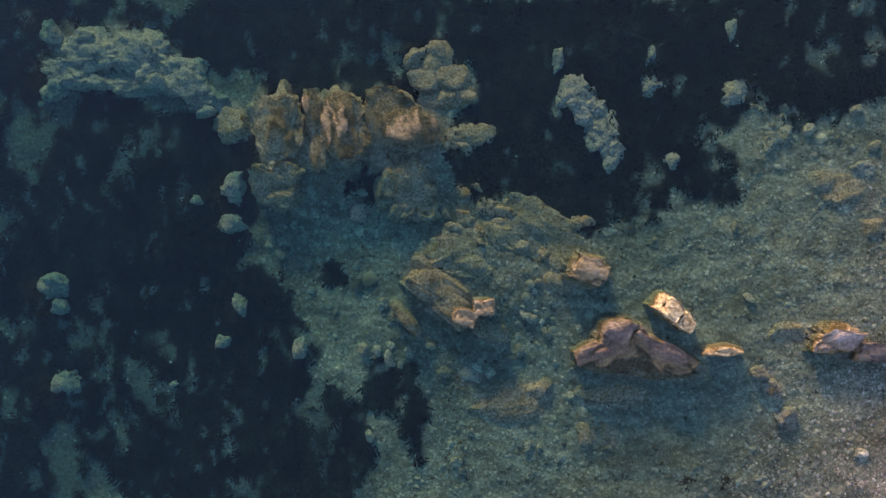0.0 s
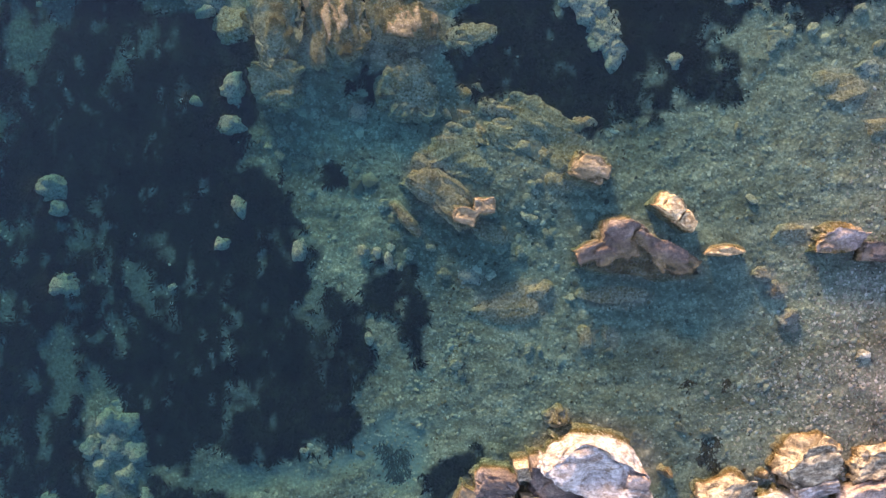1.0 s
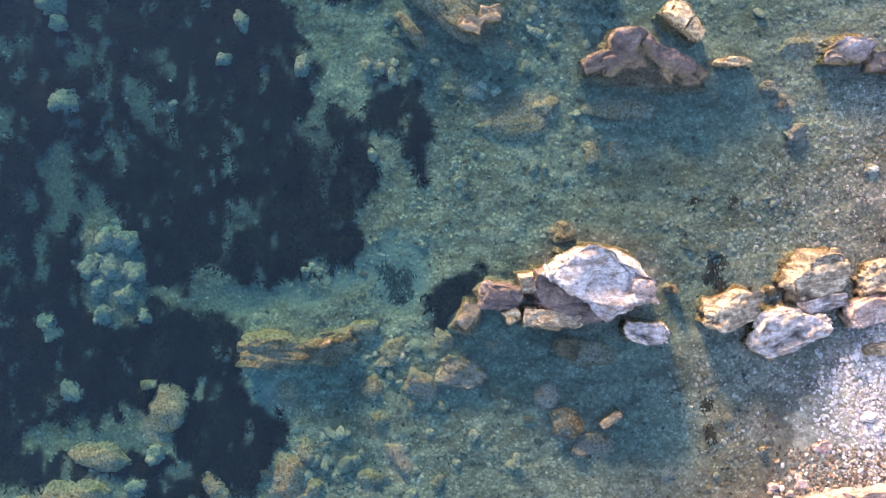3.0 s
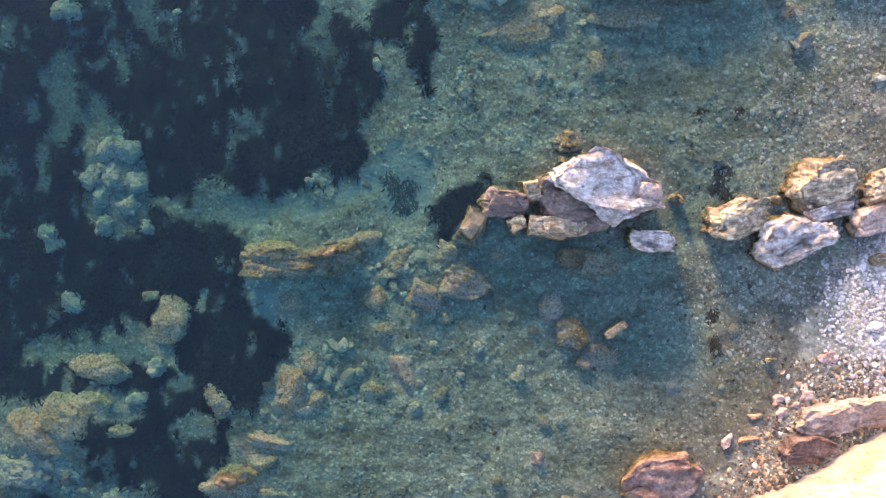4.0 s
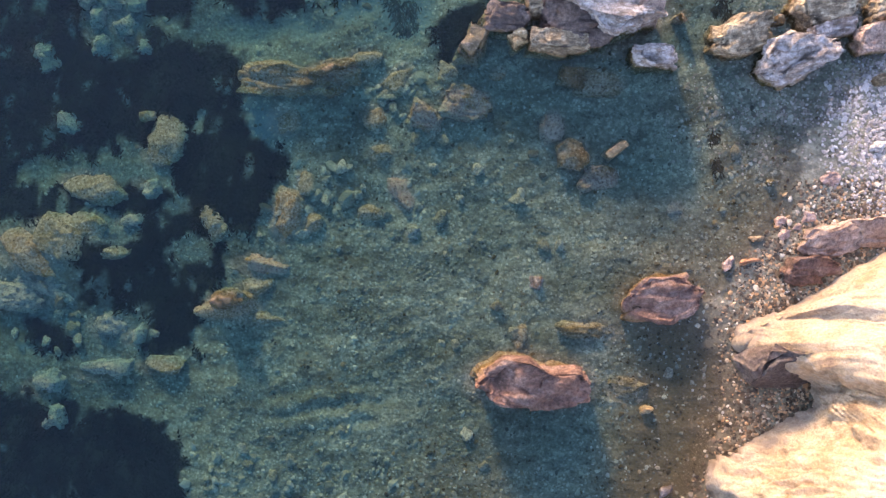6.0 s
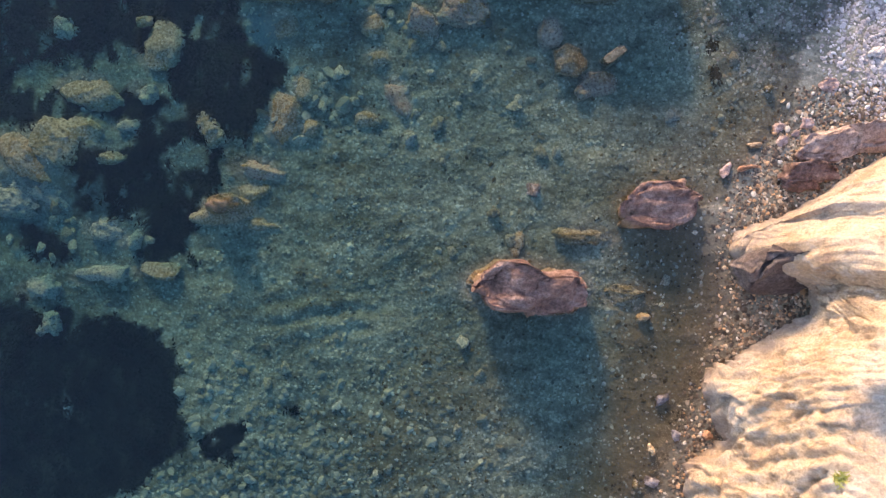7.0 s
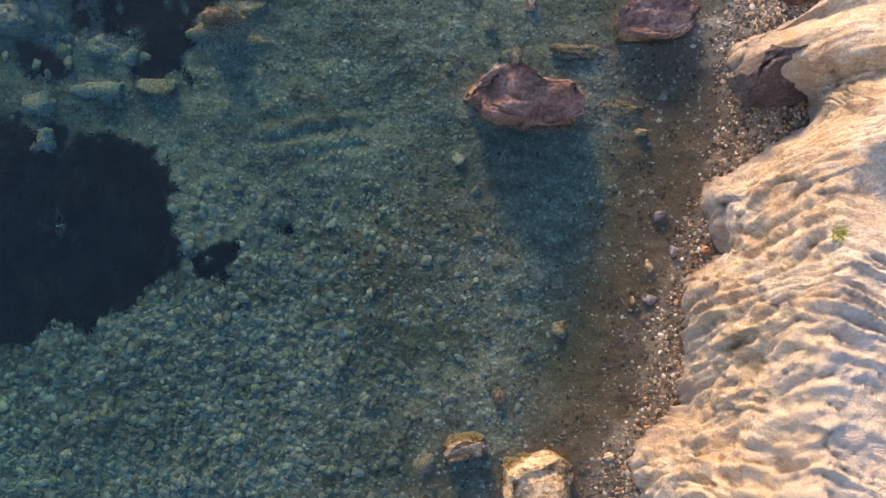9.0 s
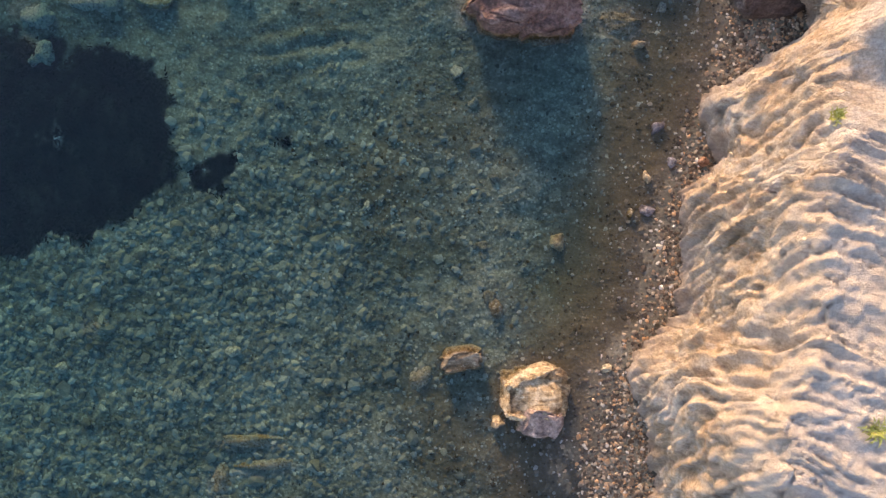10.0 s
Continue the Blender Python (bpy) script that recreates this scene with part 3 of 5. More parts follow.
def rock_mesh(lx, ly, lz, seed, material, cuts=12, level=4, boxy=0.8, lean=0.0, rugged=1.0, knobs=0.0):
    """A broken boulder: a ball cut by planes, split into tilted blocks with cracks between, then roughened."""
    r = np.random.RandomState(seed)
    v, f = BALL[level]
    p = np.sign(v) * np.abs(v) ** boxy
    p = p / np.linalg.norm(p, axis=1, keepdims=True) ** 0.5
    for n in range(cuts):
        d = r.normal(size=3) * (1, 1, 0.9)
        d /= np.linalg.norm(d)
        over = np.maximum(p @ d - r.uniform(0.55, 0.92), 0)
        p = p - over[:, None] * d * 0.95
    p = p / np.abs(p).max(0)
    size = (lx * ly) ** 0.5
    k = int(min(46, 10 + 16 * size))
    seeds, grain = r.uniform(-1, 1, (k, 3)), np.array([r.uniform(0.6, 1.0), r.uniform(1.0, 1.7), 1.2])
    bend = p + 0.10 * np.stack([rough_noise(p * 2.2 + a, 2) for a in (3, 13, 23)], 1)
    far = np.sqrt((((bend[:, None] - seeds[None]) * grain) ** 2).sum(-1))
    near = np.argsort(far, axis=1)[:, :2]
    rows = np.arange(len(p))
    gap = far[rows, near[:, 1]] - far[rows, near[:, 0]]
    cell = near[:, 0]
    slope = r.normal(0, 0.16, (k, 3))
    block = r.uniform(-0.05, 0.05, k)[cell] + ((bend - seeds[cell]) * slope[cell]).sum(1)
    crack = -0.055 * np.exp(-(gap / 0.045) ** 2) * np.clip(1.3 * smooth_noise(p * 2.5 + 4.0), 0, 1)
    p = p * (lx / 2, ly / 2, lz / 2)
    q = p / 0.8 + r.uniform(0, 40, 3)
    out = p / (np.linalg.norm(p, axis=1, keepdims=True) + 1e-9)
    push = size * (rugged * (0.55 * block + 0.6 * crack) + 0.10 * rough_noise(q * 1.5 / size, 3))
    push = push + min(size, 1.2) * rugged * (0.034 * rough_noise(q * (3.0, 6.0, 6.0), 3) + 0.024 * rough_noise(q * 15, 3) - 0.05 * np.abs(rough_noise(q * (2.2, 4.5, 4.5) + 8, 2)))
    p = p + out * push[:, None] * (1, 1, min(1.0, 1.3 * lz / size))
    p[:, 2] += lean * p[:, 1] * np.clip(0.5 + 1.5 * p[:, 2] / lz, 0, 1)
    if knobs:
        p = p + out * (knobs * min(size, 0.8) * (np.abs(rough_noise(q * 5.5 + 4, 3)) * 0.16 + 0.05 * rough_noise(q * 13 + 9, 3)))[:, None] * (1, 1, 0.6)
    return mesh_of("rock", p, f, material)


LABEL = {
    "pale": ("pale lilac-white cracked boulder standing out of the water", "pale grey rounded stone on the beach"),
    "pink": ("pinkish smooth-faced boulder with broken edges", "rounded pink stone on the shore"),
    "ochre": ("rusty brown rock with ochre algae at the waterline", "small rusty brown rock at the waterline"),
    "tan": ("sunlit tan layered rock above the water", "small tan angular stone in the shallows"),
    "red": ("dark reddish-brown rough boulder breaking the surface", "small reddish-brown rock on the shore"),
    "lilac": ("lilac-grey boulder with ochre algae fringe in shallow water", "flat lilac-grey stone in the shallows"),
    "brown": ("dark grey-brown rock at the foot of a boulder", "small dark grey-brown rock"),
    "fin": ("wet brown rock with olive algae at the surface", "small wet brown rock"),
    "grey": ("weathered grey rock between larger boulders", "light grey stone on the sea bed"),
    "olive": ("olive-brown algae-covered rock shelf under the water", "small algae-covered rock under the water"),
    "teal": ("pale grey-green boulder on the deeper sea bed", "small pale grey-green rock on the sea bed"),
}
made_rocks = []


def rock(kind, x, y, lx, ly, turn, top, group):
    """One rock, its foot sunk a little into the bed."""
    seed = int(abs(137 * x + 71 * y + 29 * lx) * 10) % 9973
    floor = float(bed(np.array([x]), np.array([y]))[0])
    top = max(top, floor + 0.10)
    made_rocks.append((x, y, lx, ly, turn, top))
    if top < -0.05:
        top = floor + max(0.09, 0.45 * (top - floor))
    low = floor - 0.12 - 0.15 * min(lx, ly)
    big = lx * ly > 0.5
    lean = 0.0 if top < 0.1 else -0.2 if kind == "tan" and lx < 0.8 else 0.2 if kind == "tan" else min(0.45, 0.85 * top / ly)
    level = 6 if lx * ly > 1.6 else 5 if lx * ly > 0.4 else 4 if lx * ly > 0.12 else 3
    name = "boulder" if big and top > 0 else "rock_shelf" if big and kind == "olive" else "rock" if big or lx > 0.5 else "stone"
    dry = float(seaward(np.array([x]), np.array([y]))[0]) < 0.3
    material = STONE[kind] if kind in STONE and lx < 0.6 and (dry or kind in ("pink", "tan", "lilac")) and top > -0.18 else ROCK[kind]
    ob = new(name, rock_mesh(lx * 1.04, ly * 1.04, top - low, seed, material, level=level, cuts=7 if kind == "pale" or (top < -0.05 and lx * ly < 1.3 and kind != "teal") else 12, boxy=0.8 if top > 0 else 0.68, lean=lean, rugged=0.85 if kind == "pale" else 0.55 if kind in ("red", "pink", "lilac") and top > 0.2 else 0.85 if top > 0.3 else 0.7 if kind == "teal" else 0.4 if top < -0.05 else 1.0, knobs=1.0 if kind == "teal" else 0.45 if top < -0.1 else 0.0))
    highest = max(v.co.z for v in ob.data.vertices)
    ob.matrix_world = pose(x, y, top - highest, 0, 0, turn)
    label = LABEL[kind][0 if big else 1]
    if top < 0 and kind not in ("olive", "teal", "grey"):
        label = {"pink": "pinkish flat stone under shallow water", "ochre": "brown algae-stained rock under shallow water", "tan": "tan stone under shallow water"}.get(kind, "dark reddish rock under shallow water")
    return tagged(ob, label, "rock" if big or lx > 0.5 else "stone", group)


def crag(kind, x, y, lx, ly, top, group, sides, tops, turn=0.0, label="", body=None, rugged=1.0, thick=0.16, bed_way=(0.35, 0.8, 0.5), ledges=1.0, chips=1.0):
    """A boulder broken along planes: sides are (way, reach) walls, tops are (way, dip, height) faces, all from its middle."""
    seed = int(abs(211 * x + 97 * y + 31 * lx) * 10) % 9973
    r = np.random.RandomState(seed)
    floor = float(bed(np.array([x]), np.array([y]))[0])
    low = floor - 0.15
    v, f = BALL[6 if lx * ly > 0.5 else 5]
    p = np.sign(v) * np.abs(v) ** 0.62
    unit = p / np.abs(p).max(0)
    p = unit * (0.62 * lx, 0.62 * ly, (top - low) * 0.6) + (0, 0, (top + low) / 2)
    planes = [(math.cos(radians(a)), math.sin(radians(a)), 0.10, reach) for a, reach in sides]
    planes += [(math.cos(radians(a)) * math.sin(radians(d)), math.sin(radians(a)) * math.sin(radians(d)), math.cos(radians(d)), h * math.cos(radians(d))) for a, d, h in tops]
    planes += [(0.0, 0.0, 1.0, top)]
    wave = np.stack([rough_noise(unit * 2.0 + a + seed % 37, 3) for a in (3, 13, 23)], 1)
    for _ in range(2):
        for a, b, c, reach in planes:
            d = np.array([a, b, c])
            over = np.maximum((p + 0.07 * wave * min(lx, ly)) @ d - reach, 0)
            p = p - over[:, None] * d
    for n in range(11):
        a = r.uniform(0, 6.28)
        d = np.array([math.cos(a), math.sin(a), (0.12, 0.3, 0.7)[n % 3]])
        d /= np.linalg.norm(d)
        reach = (p @ d).max() - chips * r.uniform(0.04, 0.15) * min(lx, ly)
        p = p - np.maximum((p + 0.07 * wave * min(lx, ly)) @ d - reach, 0)[:, None] * d
    size = (lx * ly) ** 0.5
    k = int(min(40, 8 + 14 * size))
    seeds = r.uniform(-1, 1, (k, 3))
    bend = unit + 0.14 * wave
    far = np.sqrt((((bend[:, None] - seeds[None]) * (0.8, 1.3, 1.0)) ** 2).sum(-1))
    near = np.argsort(far, axis=1)[:, :2]
    rows = np.arange(len(p))
    gap, cell = far[rows, near[:, 1]] - far[rows, near[:, 0]], near[:, 0]
    block = r.uniform(-0.04, 0.04, k)[cell] + ((bend - seeds[cell]) * r.normal(0, 0.10, (k, 3))[cell]).sum(1)
    crack = -0.05 * np.exp(-(gap / 0.05) ** 2) * np.clip(1.5 * smooth_noise(unit * 2.5 + 4.0) - 0.2, 0, 1)
    q = p + r.uniform(0, 40, 3)
    layer = q @ np.array(bed_way) / thick + 1.2 * rough_noise(q * 1.3, 2)
    layer = layer - np.floor(layer)
    ledge = np.where(layer > 0.75, (1 - layer) / 0.25, layer / 0.75) - 0.5
    ledge = ledge * np.clip(0.5 + rough_noise(q * 1.7 + 9, 2), 0, 1)
    out = p - (0, 0, (top + low) / 2)
    out = out / (np.linalg.norm(out, axis=1, keepdims=True) + 1e-9)
    push = rugged * (min(size, 1.2) * (0.7 * block + 0.7 * crack + 0.045 * rough_noise(q * 2.2 / min(size, 1.2), 3)) + 0.05 * ledges * ledge + 0.022 * rough_noise(q * 7, 3) + 0.012 * rough_noise(q * 19, 2))
    p = p + out * push[:, None]
    name = "boulder" if top > 0 else "rock_shelf"
    ob = new("block" if body else name, mesh_of("rock", p, f, ROCK[kind]))
    made_rocks.append((x, y, lx, ly, turn, top))
    ob.matrix_world = pose(x, y, 0, 0, 0, turn)
    if body:
        ob.parent = body
        ob.matrix_parent_inverse = body.matrix_world.inverted()
        return tagged(ob, label)
    return tagged(ob, label or LABEL[kind][0], "rock", group)


# submerged reef and outcrop at the deep end
rock("teal", -6.89, 4.21, 1.39, 0.69, -5, -0.18, "submerged reef and outcrop at the deep end")
rock("teal", -5.83, 4.13, 1.56, 1.00, -12, -0.17, "submerged reef and outcrop at the deep end")
rock("teal", -5.07, 3.68, 1.33, 0.89, -30, -0.18, "submerged reef and outcrop at the deep end")
rock("teal", -4.65, 3.24, 0.89, 0.56, -40, -0.22, "submerged reef and outcrop at the deep end")
rock("teal", -7.20, 3.69, 1.45, 0.54, -8, -0.21, "submerged reef and outcrop at the deep end")
rock("teal", -6.26, 3.49, 1.34, 0.51, -8, -0.22, "submerged reef and outcrop at the deep end")
rock("teal", -7.74, 3.41, 0.56, 0.40, 0, -0.25, "submerged reef and outcrop at the deep end")
rock("olive", -4.04, 2.67, 0.84, 0.84, 0, -0.20, "submerged reef and outcrop at the deep end")
rock("olive", -2.45, 2.04, 0.66, 0.77, 0, -0.12, "submerged reef and outcrop at the deep end")
rock("olive", -0.04, 3.74, 1.05, 1.00, 0, -0.16, "submerged reef and outcrop at the deep end")
rock("olive", 0.26, 3.19, 1.28, 0.67, 0, -0.16, "submerged reef and outcrop at the deep end")
rock("olive", 0.71, 2.32, 1.11, 0.58, 5, -0.18, "submerged reef and outcrop at the deep end")
rock("teal", -4.12, 1.33, 0.50, 0.67, 0, -0.16, "submerged reef and outcrop at the deep end")
rock("teal", -4.87, 1.13, 0.22, 0.22, 0, -0.20, "submerged reef and outcrop at the deep end")
rock("teal", -4.16, 0.67, 0.56, 0.33, 0, -0.20, "submerged reef and outcrop at the deep end")
rock("teal", -1.51, 0.84, 0.40, 0.38, 0, -0.16, "submerged reef and outcrop at the deep end")
rock("teal", 2.90, 2.91, 0.89, 0.94, -55, -0.14, "submerged reef and outcrop at the deep end")
rock("teal", 3.34, 2.36, 1.00, 0.72, -60, -0.16, "submerged reef and outcrop at the deep end")
rock("teal", 3.51, 1.81, 0.40, 0.56, 0, -0.20, "submerged reef and outcrop at the deep end")
rock("teal", 4.31, 3.24, 0.50, 0.58, 0, -0.23, "submerged reef and outcrop at the deep end")
rock("teal", 5.85, 3.04, 1.11, 0.45, 30, -0.20, "submerged reef and outcrop at the deep end")
rock("teal", 5.92, 4.31, 0.22, 0.40, 0, -0.23, "submerged reef and outcrop at the deep end")
rock("teal", 4.32, 3.84, 0.20, 0.33, 0, -0.23, "submerged reef and outcrop at the deep end")
rock("teal", 4.68, 1.73, 0.42, 0.33, 0, -0.20, "submerged reef and outcrop at the deep end")
rock("teal", 2.49, 3.82, 0.22, 0.50, 0, -0.23, "submerged reef and outcrop at the deep end")
rock("teal", -7.18, 4.32, 0.42, 0.26, -15, -0.17, "submerged reef and outcrop at the deep end")
rock("teal", -5.12, 3.87, 0.55, 0.37, -29, -0.27, "submerged reef and outcrop at the deep end")
rock("teal", -7.02, 3.96, 0.63, 0.53, -28, -0.24, "submerged reef and outcrop at the deep end")
rock("teal", -5.69, 3.51, 0.65, 0.40, -3, -0.20, "submerged reef and outcrop at the deep end")
rock("teal", -6.27, 3.99, 0.40, 0.36, 11, -0.21, "submerged reef and outcrop at the deep end")
rock("teal", -6.73, 4.12, 0.65, 0.56, -9, -0.23, "submerged reef and outcrop at the deep end")
rock("teal", -5.91, 4.19, 0.47, 0.39, -37, -0.27, "submerged reef and outcrop at the deep end")
rock("teal", -5.87, 3.81, 0.53, 0.37, 19, -0.26, "submerged reef and outcrop at the deep end")
rock("teal", -6.60, 3.96, 0.46, 0.32, 4, -0.24, "submerged reef and outcrop at the deep end")
rock("teal", -5.85, 4.27, 0.39, 0.26, 5, -0.21, "submerged reef and outcrop at the deep end")
rock("teal", -7.08, 4.52, 0.51, 0.31, 1, -0.17, "submerged reef and outcrop at the deep end")
rock("teal", -4.61, 2.95, 0.38, 0.26, 17, -0.19, "submerged reef and outcrop at the deep end")
rock("teal", -6.35, 3.97, 0.63, 0.44, -28, -0.23, "submerged reef and outcrop at the deep end")
rock("teal", -7.48, 3.90, 0.48, 0.29, -37, -0.26, "submerged reef and outcrop at the deep end")
rock("teal", -5.31, 3.82, 0.40, 0.36, -14, -0.26, "submerged reef and outcrop at the deep end")
rock("teal", -7.80, 4.64, 0.58, 0.38, -37, -0.22, "submerged reef and outcrop at the deep end")
rock("teal", 2.80, 3.25, 0.56, 0.67, -50, -0.17, "submerged reef and outcrop at the deep end")
rock("teal", 3.13, 2.86, 0.61, 0.67, -50, -0.17, "submerged reef and outcrop at the deep end")
rock("teal", 3.29, 2.42, 0.67, 0.61, -50, -0.17, "submerged reef and outcrop at the deep end")
rock("teal", 3.56, 2.00, 0.44, 0.53, -50, -0.17, "submerged reef and outcrop at the deep end")
rock("teal", 3.02, 2.64, 0.44, 0.44, -50, -0.17, "submerged reef and outcrop at the deep end")
rock("olive", -0.34, 3.90, 0.51, 0.44, 0, -0.12, "submerged reef and outcrop at the deep end")
rock("olive", 0.10, 4.00, 0.55, 0.49, 0, -0.12, "submerged reef and outcrop at the deep end")
rock("olive", 0.37, 3.51, 0.66, 0.55, 0, -0.12, "submerged reef and outcrop at the deep end")
rock("olive", -0.24, 3.41, 0.55, 0.49, 0, -0.12, "submerged reef and outcrop at the deep end")
rock("olive", 0.59, 3.12, 0.62, 0.40, 0, -0.12, "submerged reef and outcrop at the deep end")
rock("olive", 8.08, 1.00, 1.05, 0.71, 0, -0.14, "submerged reef and outcrop at the deep end")
rock("olive", 8.58, 0.36, 0.71, 0.49, 10, -0.15, "submerged reef and outcrop at the deep end")
rock("olive", 7.68, 1.31, 0.58, 0.42, 0, -0.18, "submerged reef and outcrop at the deep end")
rock("teal", 8.45, 1.50, 0.51, 0.38, 0, -0.20, "submerged reef and outcrop at the deep end")
# slab shelf
rock("olive", -0.08, -0.33, 0.88, 0.44, -40, -0.10, "slab shelf")
rock("olive", 2.36, -0.62, 0.78, 0.44, -15, -0.14, "slab shelf")
rock("olive", 1.07, -1.61, 0.67, 0.40, -20, -0.18, "slab shelf")
rock("olive", -0.60, -1.34, 0.93, 0.24, -48, -0.03, "slab shelf")
# red ridge
rock("brown", 3.93, -2.28, 2.42, 0.55, -5, -0.02, "red ridge")
rock("tan", 5.55, -2.00, 0.74, 0.26, -3, 0.12, "red ridge")
rock("olive", 7.08, -1.72, 0.88, 0.53, 0, -0.08, "red ridge")
# flat shelves
rock("olive", 1.44, -2.96, 1.55, 0.89, 0, -0.14, "flat shelves")
rock("olive", 2.00, -2.80, 0.55, 0.55, 0, -0.12, "flat shelves")
rock("olive", 3.49, -2.89, 1.43, 0.46, 0, -0.07, "flat shelves")
rock("teal", 0.61, -2.49, 0.56, 0.42, 0, -0.20, "flat shelves")
rock("olive", 2.89, -3.73, 0.31, 0.51, 5, -0.15, "flat shelves")
rock("olive", 3.37, -3.69, 0.35, 0.47, 0, -0.13, "flat shelves")
rock("grey", 6.85, -3.41, 0.40, 0.42, 0, -0.02, "flat shelves")
rock("grey", 6.61, -2.81, 0.42, 0.37, 0, -0.02, "flat shelves")
rock("grey", 6.37, -2.48, 0.44, 0.33, 0, -0.05, "flat shelves")
rock("teal", -4.03, -1.02, 0.31, 0.51, 0, -0.18, "flat shelves")
rock("teal", -4.39, -1.75, 0.31, 0.29, 0, -0.18, "flat shelves")
rock("teal", -7.66, -2.52, 0.56, 0.56, 0, -0.23, "flat shelves")
rock("teal", -7.87, -0.56, 0.58, 0.47, 0, -0.23, "flat shelves")
rock("teal", -7.72, -1.00, 0.31, 0.33, 0, -0.23, "flat shelves")
rock("grey", -1.52, -1.94, 0.25, 0.27, 0, -0.22, "flat shelves")
rock("grey", -1.24, -1.98, 0.20, 0.25, 0, -0.22, "flat shelves")
rock("grey", -0.97, -2.15, 0.22, 0.40, 15, -0.22, "flat shelves")
rock("teal", -2.76, -1.89, 0.29, 0.45, 0, -0.20, "flat shelves")
# big boulder group
rock("ochre", 4.46, -6.40, 0.28, 0.24, 0, 0.06, "big boulder group")
rock("olive", 2.32, -5.25, 0.57, 0.44, 0, 0.02, "big boulder group")
rock("ochre", 6.32, -6.45, 0.28, 0.24, 0, 0.10, "big boulder group")
rock("ochre", 8.42, -7.60, 0.76, 0.37, 10, 0.25, "big boulder group")
rock("pale", 9.20, -6.48, 1.18, 0.96, 0, 0.60, "big boulder group")
# mid reef
rock("teal", -6.85, -5.35, 0.47, 0.45, 0, -0.25, "mid reef")
rock("teal", -6.43, -5.44, 0.56, 0.45, 0, -0.25, "mid reef")
rock("teal", -7.27, -5.92, 0.47, 0.45, 0, -0.26, "mid reef")
rock("teal", -6.72, -5.89, 0.56, 0.58, 0, -0.25, "mid reef")
rock("teal", -6.25, -5.98, 0.45, 0.51, 0, -0.26, "mid reef")
rock("teal", -7.05, -6.34, 0.51, 0.47, 0, -0.26, "mid reef")
rock("teal", -6.43, -6.49, 0.51, 0.58, 0, -0.25, "mid reef")
rock("teal", -6.95, -6.91, 0.40, 0.47, 0, -0.26, "mid reef")
rock("teal", -6.10, -6.89, 0.36, 0.34, 0, -0.26, "mid reef")
rock("teal", -8.15, -7.04, 0.47, 0.47, 0, -0.26, "mid reef")
rock("olive", -5.60, -8.80, 0.80, 1.17, -15, -0.16, "mid reef")
rock("olive", -6.00, -8.31, 0.33, 0.22, 0, -0.20, "mid reef")
rock("olive", -3.23, -8.43, 0.67, 0.62, 0, -0.18, "mid reef")
rock("ochre", -1.47, -8.32, 0.51, 0.44, 0, -0.15, "mid reef")
rock("pink", -0.50, -8.36, 0.58, 0.38, -25, -0.16, "mid reef")
rock("olive", -1.32, -9.06, 0.51, 0.45, 0, -0.20, "mid reef")
rock("olive", -1.02, -7.60, 0.80, 0.44, 40, -0.18, "mid reef")
rock("olive", -1.63, -7.19, 0.69, 0.33, 0, -0.14, "mid reef")
rock("olive", -0.06, -7.38, 0.47, 0.51, 0, -0.20, "mid reef")
rock("ochre", 0.95, -7.49, 0.33, 0.22, 0, -0.15, "mid reef")
# boulders by the seagrass
rock("olive", -7.00, -9.71, 1.15, 0.64, 0, -0.14, "boulders by the seagrass")
rock("olive", -7.73, -10.70, 1.08, 0.86, -25, -0.12, "boulders by the seagrass")
rock("olive", -7.16, -10.50, 0.73, 0.51, -25, -0.16, "boulders by the seagrass")
rock("ochre", -8.31, -11.04, 1.30, 0.79, -32, -0.08, "boulders by the seagrass")
rock("teal", -8.30, -11.72, 1.56, 0.78, -12, -0.20, "boulders by the seagrass")
rock("teal", -8.70, -11.90, 1.00, 0.67, 0, -0.14, "boulders by the seagrass")
rock("olive", -4.68, -10.36, 0.60, 0.84, 25, -0.15, "boulders by the seagrass")
rock("ochre", -3.18, -10.26, 0.60, 1.08, -8, -0.10, "boulders by the seagrass")
rock("pink", -3.73, -11.22, 1.08, 0.51, -5, -0.12, "boulders by the seagrass")
rock("olive", -4.34, -12.06, 1.43, 0.51, 5, -0.06, "boulders by the seagrass")
rock("brown", -4.34, -11.91, 0.72, 0.42, 0, 0.08, "boulders by the seagrass")
rock("olive", -3.83, -11.69, 0.84, 0.38, 10, -0.17, "boulders by the seagrass")
rock("olive", -3.69, -12.32, 1.00, 0.27, -5, -0.20, "boulders by the seagrass")
rock("pink", -0.93, -9.80, 0.47, 0.80, 15, -0.15, "boulders by the seagrass")
rock("olive", -2.81, -9.63, 0.35, 0.51, 0, -0.14, "boulders by the seagrass")
rock("olive", -2.66, -10.40, 0.40, 0.40, 0, -0.14, "boulders by the seagrass")
rock("olive", -1.54, -10.22, 0.47, 0.35, 0, -0.14, "boulders by the seagrass")
rock("pink", 1.74, -11.54, 0.31, 0.27, 0, -0.14, "boulders by the seagrass")
rock("ochre", 1.44, -12.65, 0.31, 0.55, 0, -0.10, "boulders by the seagrass")
rock("olive", 2.80, -12.47, 1.24, 0.38, -5, -0.10, "boulders by the seagrass")
rock("teal", -6.64, -12.46, 0.82, 0.51, -5, -0.18, "boulders by the seagrass")
rock("teal", -6.21, -12.62, 0.27, 0.40, 0, -0.18, "boulders by the seagrass")
rock("teal", -0.71, -10.59, 0.29, 0.29, 0, -0.20, "boulders by the seagrass")
rock("olive", -6.71, -11.02, 0.69, 0.29, 5, -0.21, "boulders by the seagrass")
